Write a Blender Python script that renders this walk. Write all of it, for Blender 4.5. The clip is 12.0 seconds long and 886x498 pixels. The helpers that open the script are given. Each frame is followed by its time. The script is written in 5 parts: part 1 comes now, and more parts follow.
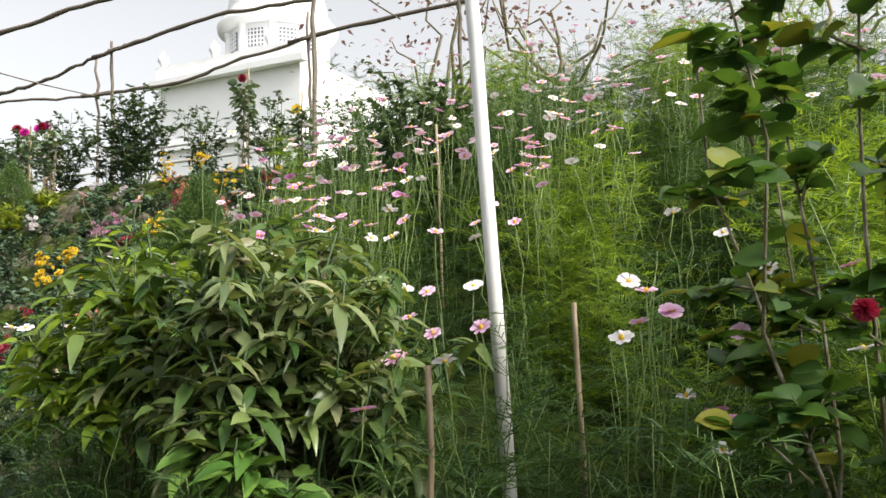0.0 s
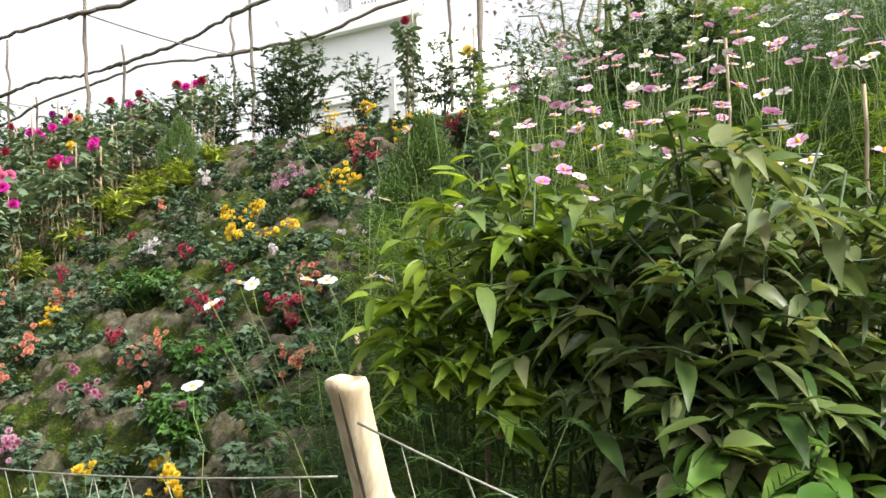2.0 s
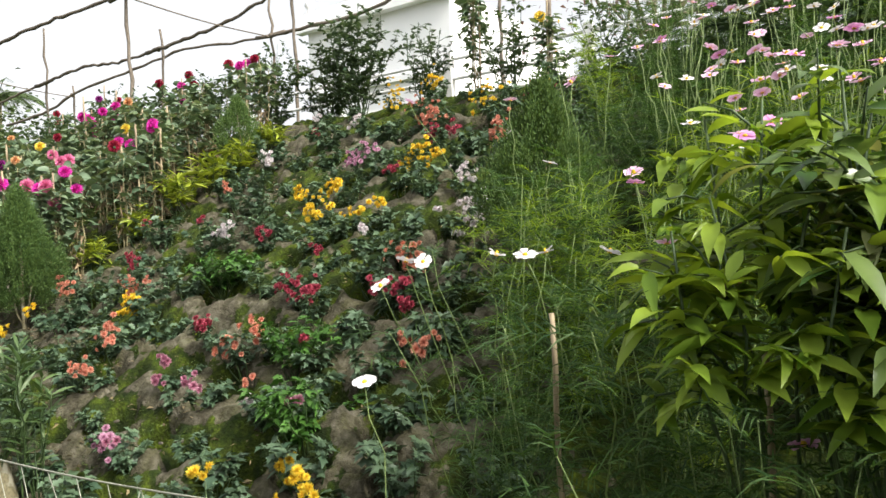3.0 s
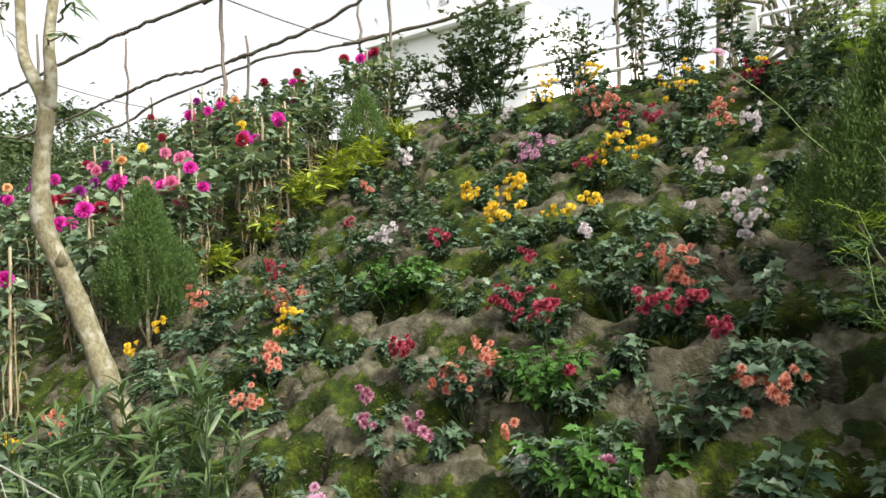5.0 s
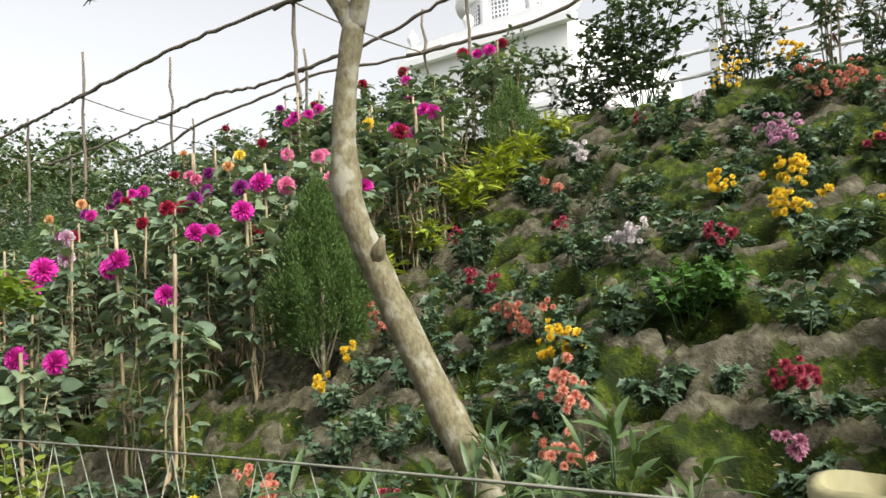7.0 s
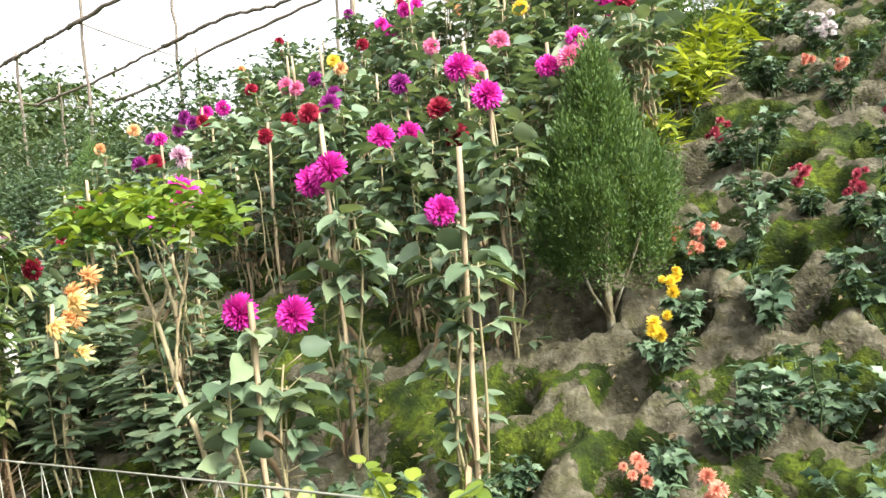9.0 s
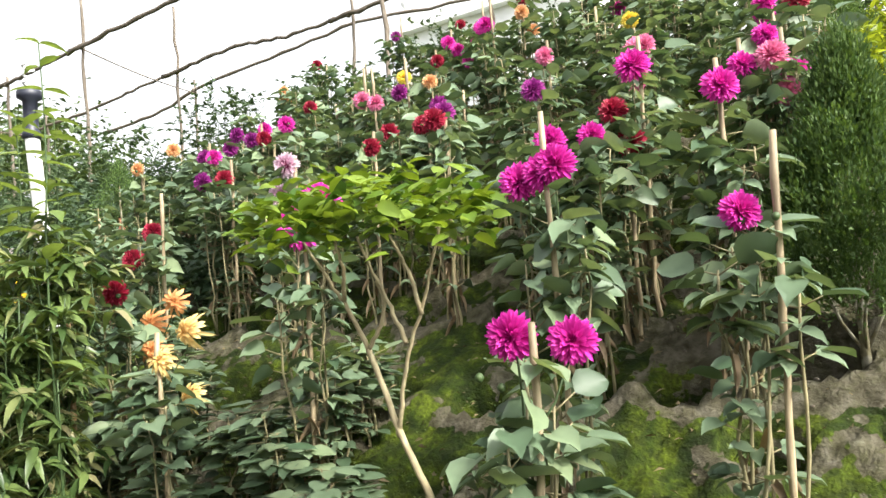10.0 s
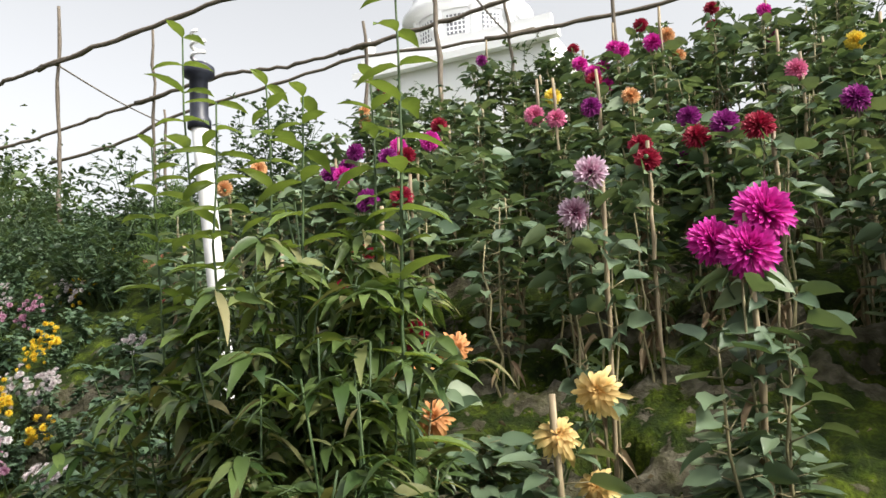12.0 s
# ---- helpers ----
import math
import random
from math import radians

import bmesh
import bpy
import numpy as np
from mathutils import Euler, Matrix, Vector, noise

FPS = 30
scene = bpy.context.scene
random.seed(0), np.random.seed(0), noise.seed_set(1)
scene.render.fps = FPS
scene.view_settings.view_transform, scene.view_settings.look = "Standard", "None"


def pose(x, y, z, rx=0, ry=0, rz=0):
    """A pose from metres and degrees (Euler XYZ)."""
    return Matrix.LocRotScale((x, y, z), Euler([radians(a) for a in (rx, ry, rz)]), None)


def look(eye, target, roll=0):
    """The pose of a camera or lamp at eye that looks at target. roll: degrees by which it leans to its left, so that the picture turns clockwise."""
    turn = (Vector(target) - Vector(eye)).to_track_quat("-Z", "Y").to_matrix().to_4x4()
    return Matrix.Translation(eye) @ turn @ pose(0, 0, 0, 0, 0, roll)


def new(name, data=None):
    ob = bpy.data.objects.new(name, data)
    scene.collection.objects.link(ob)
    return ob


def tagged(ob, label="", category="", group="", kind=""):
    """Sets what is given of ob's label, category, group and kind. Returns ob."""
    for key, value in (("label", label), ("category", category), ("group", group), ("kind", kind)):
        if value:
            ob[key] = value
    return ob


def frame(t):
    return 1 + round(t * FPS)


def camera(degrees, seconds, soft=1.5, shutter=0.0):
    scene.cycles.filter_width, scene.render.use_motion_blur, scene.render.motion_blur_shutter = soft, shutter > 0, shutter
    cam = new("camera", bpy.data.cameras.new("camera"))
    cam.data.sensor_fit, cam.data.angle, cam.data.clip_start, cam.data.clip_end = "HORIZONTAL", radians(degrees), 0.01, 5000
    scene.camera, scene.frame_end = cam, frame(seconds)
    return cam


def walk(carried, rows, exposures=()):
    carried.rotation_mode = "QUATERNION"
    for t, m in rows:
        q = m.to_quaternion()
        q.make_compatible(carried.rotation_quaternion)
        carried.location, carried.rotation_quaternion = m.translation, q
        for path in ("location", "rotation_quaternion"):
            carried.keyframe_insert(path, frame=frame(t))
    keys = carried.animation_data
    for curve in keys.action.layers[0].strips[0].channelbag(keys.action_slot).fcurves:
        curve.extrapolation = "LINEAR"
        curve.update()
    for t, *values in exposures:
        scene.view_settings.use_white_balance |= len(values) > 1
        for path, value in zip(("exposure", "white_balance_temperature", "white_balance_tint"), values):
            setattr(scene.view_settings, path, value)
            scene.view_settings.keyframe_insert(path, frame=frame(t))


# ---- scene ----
cam = camera(64.3, 12.0)
PATH = [
    (0, (0.0, 0.0, 1.6), (-0.821, 1.82, 1.718), -1.6),
    (0.5, (-0.242, 0.076, 1.581), (-1.122, 1.871, 1.645), 0.2),
    (1, (-0.565, 0.078, 1.571), (-1.473, 1.859, 1.636), -1.6),
    (1.5, (-0.891, 0.087, 1.551), (-1.918, 1.803, 1.564), -1.0),
    (2, (-1.21, 0.135, 1.572), (-2.275, 1.827, 1.586), -1.6),
    (2.5, (-1.557, 0.153, 1.547), (-2.652, 1.827, 1.554), -1.3),
    (2.7, (-1.701, 0.15, 1.547), (-2.804, 1.818, 1.513), -2.3),
    (4.3, (-2.876, 0.31, 1.507), (-4.063, 1.919, 1.522), -1.2),
    (4.5, (-3.03, 0.321, 1.49), (-4.214, 1.932, 1.523), -1.3),
    (5, (-3.455, 0.354, 1.497), (-4.677, 1.936, 1.531), -1.9),
    (5.5, (-3.887, 0.303, 1.484), (-5.089, 1.901, 1.52), -3.2),
    (6, (-4.279, 0.255, 1.458), (-5.451, 1.874, 1.544), -3.3),
    (6.5, (-4.782, 0.276, 1.459), (-6.011, 1.848, 1.59), -2.9),
    (6.7, (-4.988, 0.264, 1.44), (-6.22, 1.834, 1.57), -2.7),
    (8.3, (-6.568, 0.29, 1.425), (-7.743, 1.905, 1.318), -2.8),
    (8.5, (-6.762, 0.276, 1.437), (-7.888, 1.925, 1.328), -3.5),
    (9, (-7.342, 0.257, 1.404), (-8.528, 1.866, 1.345), -4.9),
    (9.5, (-7.93, 0.19, 1.388), (-9.076, 1.828, 1.432), -3.7),
    (10, (-8.49, 0.152, 1.358), (-9.592, 1.82, 1.419), -4.2),
    (10.5, (-9.049, 0.159, 1.408), (-10.16, 1.817, 1.532), -0.9),
    (11, (-9.503, 0.068, 1.405), (-10.604, 1.732, 1.546), -1.6),
    (11.5, (-10.068, 0.054, 1.402), (-11.18, 1.712, 1.511), -2.5),
    (12, (-10.597, 0.0, 1.415), (-11.475, 1.786, 1.613), -3.1),
]
walk(cam, [(t, look(eye, target, roll)) for t, eye, target, roll in PATH],
     [(0, 1.03), (1.2, 1.06), (1.9, 1.28), (2.5, 1.25), (4.4, 1.1), (5.5, 1.32), (6.1, 1.28), (6.6, 0.97), (8.4, 1.8), (9.1, 2.0), (9.5, 1.8), (10, 1.8), (10.5, 1.4), (11, 0.9), (11.6, 1.08), (12, 1.04)])

# ---- world and sun ----
SUN_AZ, SUN_EL = radians(98), radians(44)      # azimuth from +y towards +x
world = bpy.data.worlds.new("sky")
scene.world = world
world.use_nodes = True
wn = world.node_tree.nodes
sky = wn.new("ShaderNodeTexSky")
sky.sky_type, sky.sun_disc = "NISHITA", False
sky.sun_elevation, sky.sun_rotation = SUN_EL, SUN_AZ
sky.air_density, sky.dust_density, sky.ozone_density = 1.0, 6.0, 1.0
pale = wn.new("ShaderNodeHueSaturation")
pale.inputs["Saturation"].default_value = 0.12
world.node_tree.links.new(sky.outputs["Color"], pale.inputs["Color"])
world.node_tree.links.new(pale.outputs["Color"], wn["Background"].inputs["Color"])
wn["Background"].inputs["Strength"].default_value = 0.15
sun = new("sun", bpy.data.lights.new("sun", "SUN"))
sun.data.energy, sun.data.angle, sun.data.color = 1.8, radians(7), (1.0, 0.93, 0.80)
to_sun = Vector((math.sin(SUN_AZ) * math.cos(SUN_EL), math.cos(SUN_AZ) * math.cos(SUN_EL), math.sin(SUN_EL)))
sun.matrix_world = look(to_sun * 60, (0, 0, 0))

rng = np.random.default_rng(7)


# ---- materials ----
def material(name):
    m = bpy.data.materials.new(name)
    m.use_nodes = True
    nt = m.node_tree
    return m, nt, nt.nodes["Principled BSDF"]


def node(nt, kind, **values):
    n = nt.nodes.new(kind)
    for key, value in values.items():
        n.inputs[key].default_value = value
    return n


def ramp(nt, source, stops):
    r = nt.nodes.new("ShaderNodeValToRGB")
    while len(r.color_ramp.elements) < len(stops):
        r.color_ramp.elements.new(0.5)
    for e, (at, c) in zip(r.color_ramp.elements, stops):
        e.position, e.color = at, (*c, 1)
    nt.links.new(source, r.inputs[0])
    return r.outputs[0]


def mix(nt, fac, a, b, kind="MIX"):
    m = nt.nodes.new("ShaderNodeMix")
    m.data_type, m.blend_type = "RGBA", kind
    for slot, value in ((0, fac), (6, a), (7, b)):
        if isinstance(value, bpy.types.NodeSocket):
            nt.links.new(value, m.inputs[slot])
        elif slot:
            m.inputs[slot].default_value = (*value, 1)
        else:
            m.inputs[slot].default_value = value
    return m.outputs[2]


def coords(nt):
    return nt.nodes.new("ShaderNodeTexCoord").outputs["Object"]


def noise_tex(nt, scale, detail=4.0, vector=None):
    n = node(nt, "ShaderNodeTexNoise", Scale=scale, Detail=detail)
    nt.links.new(vector or coords(nt), n.inputs["Vector"])
    return n.outputs["Fac"]


def bump(nt, bsdf, source, strength, distance=0.01):
    b = node(nt, "ShaderNodeBump", Strength=strength, Distance=distance)
    nt.links.new(source, b.inputs["Height"])
    nt.links.new(b.outputs["Normal"], bsdf.inputs["Normal"])


def leafy(name, dark, light, rough=0.5, through_light=0.35, worn=None):
    """Leaf or petal: colour varies leaf by leaf and over the blade; light passes through it."""
    m, nt, bsdf = material(name)
    geo = nt.nodes.new("ShaderNodeNewGeometry")
    c = ramp(nt, geo.outputs["Random Per Island"], [(0.0, dark), (0.75, light), (1.0, worn or light)])
    n = noise_tex(nt, 9.0)
    c = mix(nt, ramp(nt, n, [(0.35, (0, 0, 0)), (0.7, (0.4, 0.4, 0.4))]), c, tuple(0.55 * v for v in dark))
    info = nt.nodes.new("ShaderNodeObjectInfo")
    c = mix(nt, ramp(nt, info.outputs["Random"], [(0.0, (0.0, 0.0, 0.0)), (0.5, (0.08, 0.08, 0.08)), (1.0, (0.28, 0.28, 0.28))]), c, tuple(0.8 * v for v in dark))
    nt.links.new(c, bsdf.inputs["Base Color"])
    bsdf.inputs["Roughness"].default_value = rough
    bsdf.inputs["Specular IOR Level"].default_value = 0.42
    tr = nt.nodes.new("ShaderNodeBsdfTranslucent")
    nt.links.new(mix(nt, 1.0, c, (1.0, 0.95, 0.45), "MULTIPLY"), tr.inputs["Color"])
    both = node(nt, "ShaderNodeMixShader", Fac=through_light)
    nt.links.new(bsdf.outputs[0], both.inputs[1])
    nt.links.new(tr.outputs[0], both.inputs[2])
    nt.links.new(both.outputs[0], nt.nodes["Material Output"].inputs["Surface"])
    return m


def petal(name, core, rim, radius):
    """Petals that run from the colour at the heart to that of the tips."""
    m, nt, bsdf = material(name)
    length = nt.nodes.new("ShaderNodeVectorMath")
    length.operation = "LENGTH"
    nt.links.new(coords(nt), length.inputs[0])
    scaled = nt.nodes.new("ShaderNodeMath")
    scaled.operation = "DIVIDE"
    nt.links.new(length.outputs["Value"], scaled.inputs[0])
    scaled.inputs[1].default_value = radius
    c = ramp(nt, scaled.outputs[0], [(0.25, core), (0.95, rim)])
    geo = nt.nodes.new("ShaderNodeNewGeometry")
    c = mix(nt, ramp(nt, geo.outputs["Random Per Island"], [(0, (0, 0, 0)), (1, (0.35, 0.35, 0.35))]), c, tuple(0.5 * v for v in core))
    nt.links.new(c, bsdf.inputs["Base Color"])
    bsdf.inputs["Roughness"].default_value = 0.6
    tr = nt.nodes.new("ShaderNodeBsdfTranslucent")
    nt.links.new(c, tr.inputs["Color"])
    both = node(nt, "ShaderNodeMixShader", Fac=0.3)
    nt.links.new(bsdf.outputs[0], both.inputs[1])
    nt.links.new(tr.outputs[0], both.inputs[2])
    nt.links.new(both.outputs[0], nt.nodes["Material Output"].inputs["Surface"])
    return m


def grained(name, dark, light, scale, rough=0.8, strength=0.3, stretch=(1, 1, 1), metal=0.0, stains=None, vary=0.3):
    m, nt, bsdf = material(name)
    mp = node(nt, "ShaderNodeMapping", Scale=stretch)
    nt.links.new(coords(nt), mp.inputs["Vector"])
    n = noise_tex(nt, scale, 6.0, mp.outputs[0])
    c = ramp(nt, n, [(0.3, dark), (0.7, light)])
    if stains:
        s = noise_tex(nt, scale * 0.22, 3.0)
        c = mix(nt, ramp(nt, s, [(0.5, (0, 0, 0)), (0.62, (0.8, 0.8, 0.8))]), c, stains)
    info = nt.nodes.new("ShaderNodeObjectInfo")
    c = mix(nt, ramp(nt, info.outputs["Random"], [(0, (0, 0, 0)), (1, (vary, vary, vary))]), c, tuple(0.6 * v for v in dark))
    nt.links.new(c, bsdf.inputs["Base Color"])
    bsdf.inputs["Roughness"].default_value, bsdf.inputs["Metallic"].default_value = rough, metal
    bump(nt, bsdf, n, strength, 0.004)
    return m


def slope_material():
    """Moss and trodden soil; the worn rims of the planting pockets are bare earth."""
    m, nt, bsdf = material("mossy_earth")
    at = nt.nodes.new("ShaderNodeAttribute")
    at.attribute_name = "bare"
    big, mid, fine = noise_tex(nt, 1.3), noise_tex(nt, 6.0, 6.0), noise_tex(nt, 55.0, 6.0)
    moss = ramp(nt, noise_tex(nt, 8.0, 6.0), [(0.34, (0.010, 0.019, 0.004)), (0.47, (0.029, 0.048, 0.005)), (0.64, (0.086, 0.118, 0.010))])
    moss = mix(nt, ramp(nt, noise_tex(nt, 24.0, 4.0), [(0.40, (0.55, 0.55, 0.55)), (0.58, (0, 0, 0))]), moss, (0.016, 0.020, 0.006))
    moss = mix(nt, ramp(nt, fine, [(0.40, (0.5, 0.5, 0.5)), (0.60, (0, 0, 0))]), moss, (0.012, 0.018, 0.005))
    earth = ramp(nt, noise_tex(nt, 17.0, 5.0), [(0.3, (0.036, 0.031, 0.020)), (0.5, (0.078, 0.068, 0.048)), (0.72, (0.150, 0.136, 0.106))])
    add = nt.nodes.new("ShaderNodeMath")
    add.operation = "ADD"
    nt.links.new(at.outputs["Fac"], add.inputs[0])
    nt.links.new(big, add.inputs[1])
    add2 = nt.nodes.new("ShaderNodeMath")
    add2.operation = "MULTIPLY_ADD"
    nt.links.new(noise_tex(nt, 13.0, 6.0), add2.inputs[0])
    add2.inputs[1].default_value = 0.6
    nt.links.new(add.outputs[0], add2.inputs[2])
    c = mix(nt, ramp(nt, add2.outputs[0], [(0.985, (0, 0, 0)), (1.16, (0.8, 0.8, 0.8))]), moss, earth)
    nt.links.new(c, bsdf.inputs["Base Color"])
    bsdf.inputs["Roughness"].default_value = 0.95
    bsdf.inputs["Specular IOR Level"].default_value = 0.15
    two = mix(nt, 0.55, fine, mid)
    bump(nt, bsdf, two, 0.9, 0.035)
    return m


M_GROUND = slope_material()
M_DAHLIA = leafy("dahlia_leaf", (0.066, 0.114, 0.062), (0.210, 0.285, 0.175), 0.45, 0.28, (0.23, 0.29, 0.15))
M_MUM = leafy("mum_leaf", (0.036, 0.074, 0.040), (0.118, 0.182, 0.102), 0.48, 0.2)
M_LUSH = leafy("lush_leaf", (0.035, 0.098, 0.016), (0.086, 0.203, 0.035), 0.45, 0.3)
# brighter yellow copy of the cosmos leaf: sun glow put into the colour
M_COSMOS_SUNLIT = leafy("sunlit_cosmos_leaf", (0.085, 0.190, 0.018), (0.340, 0.470, 0.050), 0.6, 0.6)
M_COSMOS = leafy("cosmos_leaf", (0.020, 0.064, 0.016), (0.090, 0.170, 0.036), 0.6, 0.5)
M_SHRUB = leafy("shrub_leaf", (0.055, 0.120, 0.032), (0.260, 0.350, 0.105), 0.27, 0.42, (0.36, 0.35, 0.18))
M_GREY = leafy("grey_green_leaf", (0.085, 0.130, 0.052), (0.290, 0.350, 0.150), 0.28, 0.40, (0.38, 0.34, 0.22))
M_DUSTY = leafy("dusty_leaf", (0.040, 0.080, 0.024), (0.180, 0.250, 0.076), 0.32, 0.38, (0.34, 0.30, 0.16))
M_FRESH = leafy("fresh_leaf", (0.060, 0.145, 0.026), (0.215, 0.360, 0.075), 0.30, 0.38)
# yellow-green that paints the sun glow of the shrub's upper left leaves
M_SHRUB_SUNLIT = leafy("sunlit_shrub_leaf", (0.105, 0.200, 0.020), (0.330, 0.450, 0.055), 0.36, 0.5)
M_BROAD = leafy("broad_leaf", (0.034, 0.088, 0.022), (0.115, 0.215, 0.040), 0.36, 0.45, (0.30, 0.28, 0.04))
M_LIME = leafy("lime_leaf", (0.098, 0.156, 0.016), (0.250, 0.312, 0.039), 0.45, 0.35)
M_CROTON = leafy("croton_leaf", (0.150, 0.215, 0.016), (0.420, 0.490, 0.060), 0.4, 0.4)
M_THUJA = leafy("thuja_spray", (0.040, 0.090, 0.022), (0.120, 0.195, 0.045), 0.6, 0.35)
M_OLEANDER = leafy("oleander_leaf", (0.039, 0.082, 0.023), (0.117, 0.183, 0.062), 0.42, 0.3)
M_ROSE = leafy("rose_leaf", (0.036, 0.072, 0.038), (0.110, 0.165, 0.085), 0.42, 0.38)
M_FAR = leafy("far_leaf", (0.030, 0.060, 0.018), (0.090, 0.130, 0.045), 0.7, 0.3)
M_DRY = leafy("dry_stem", (0.13, 0.085, 0.045), (0.32, 0.24, 0.14), 0.7, 0.1)
M_STEM = grained("green_stem", (0.022, 0.050, 0.012), (0.060, 0.100, 0.028), 30, 0.6, 0.15)
M_STALK = grained("pale_stalk", (0.075, 0.125, 0.030), (0.21, 0.28, 0.085), 30, 0.6, 0.15)
M_CANE = grained("woody_stem", (0.105, 0.100, 0.045), (0.34, 0.29, 0.16), 9, 0.7, 0.2)
M_BAMBOO = grained("dry_bamboo", (0.46, 0.37, 0.24), (0.72, 0.63, 0.47), 16, 0.55, 0.25, (6, 6, 0.6), stains=(0.36, 0.26, 0.15), vary=0.1)
M_BAMBOO_GREEN = grained("aged_bamboo", (0.13, 0.12, 0.055), (0.30, 0.275, 0.14), 22, 0.6, 0.35, (2, 2, 0.9), stains=(0.37, 0.35, 0.26))
M_STAKE = grained("stained_bamboo", (0.22, 0.165, 0.095), (0.48, 0.39, 0.25), 14, 0.6, 0.2, (6, 6, 0.5), stains=(0.15, 0.11, 0.065))
M_POLE = grained("weathered_bamboo", (0.085, 0.068, 0.050), (0.20, 0.165, 0.125), 12, 0.8, 0.3, (5, 5, 0.8))
M_BARK = grained("pale_bark", (0.090, 0.078, 0.040), (0.215, 0.190, 0.105), 75, 0.85, 0.9, (1, 1, 0.6), stains=(0.33, 0.32, 0.25))
M_TWIG = grained("shrub_twig", (0.20, 0.16, 0.085), (0.40, 0.35, 0.21), 25, 0.8, 0.3)
M_CORD = grained("nylon_cord", (0.18, 0.19, 0.15), (0.36, 0.36, 0.29), 60, 0.6, 0.3)
M_WHITE = grained("white_painted_metal", (0.62, 0.62, 0.61), (0.84, 0.84, 0.83), 7, 0.45, 0.1, stains=(0.55, 0.53, 0.48))
M_PLASTER = grained("white_plaster", (0.88, 0.89, 0.90), (0.93, 0.93, 0.94), 0.8, 0.8, 0.15, vary=0.0)
M_DARK = grained("dark_plastic", (0.012, 0.014, 0.025), (0.030, 0.034, 0.050), 20, 0.45, 0.1)
M_GRILLE = grained("grey_grille", (0.16, 0.17, 0.19), (0.26, 0.27, 0.29), 5, 0.7, 0.1)
M_BULB, bulb_nt, bulb_bsdf = material("frosted_bulb")
bulb_bsdf.inputs["Base Color"].default_value = (0.85, 0.85, 0.85, 1)
bulb_bsdf.inputs["Roughness"].default_value = 0.25
M_CENTRE = leafy("flower_centre", (0.55, 0.30, 0.01), (0.80, 0.55, 0.03), 0.8, 0.0)
PETALS = {
    "magenta": ((0.50, 0.006, 0.22), (0.76, 0.040, 0.46)), "crimson": ((0.22, 0.006, 0.022), (0.40, 0.016, 0.055)),
    "purple": ((0.16, 0.010, 0.12), (0.36, 0.030, 0.28)), "pink": ((0.64, 0.09, 0.26), (0.80, 0.26, 0.44)),
    "peach": ((0.60, 0.26, 0.09), (0.80, 0.48, 0.24)), "yellow": ((0.82, 0.55, 0.05), (0.88, 0.72, 0.10)),
    "amber": ((0.52, 0.19, 0.05), (0.76, 0.38, 0.15)), "faded": ((0.62, 0.36, 0.10), (0.84, 0.66, 0.28)), "bicolour": ((0.40, 0.012, 0.17), (0.86, 0.70, 0.80)),
}
MUM_PETALS = {
    "salmon": ((0.60, 0.15, 0.09), (0.78, 0.40, 0.28)), "yellow": ((0.80, 0.50, 0.02), (0.88, 0.70, 0.06)),
    "crimson": ((0.24, 0.012, 0.030), (0.46, 0.065, 0.11)), "mauve": ((0.36, 0.10, 0.22), (0.70, 0.42, 0.55)),
    "white": ((0.66, 0.56, 0.58), (0.80, 0.76, 0.76)), "plum": ((0.28, 0.035, 0.10), (0.60, 0.30, 0.40)),
}
COS_PETALS = {
    "pink": ((0.74, 0.34, 0.58), (0.88, 0.64, 0.80)), "white": ((0.80, 0.74, 0.76), (0.86, 0.84, 0.85)),
    "rose": ((0.60, 0.16, 0.44), (0.80, 0.42, 0.68)),
}


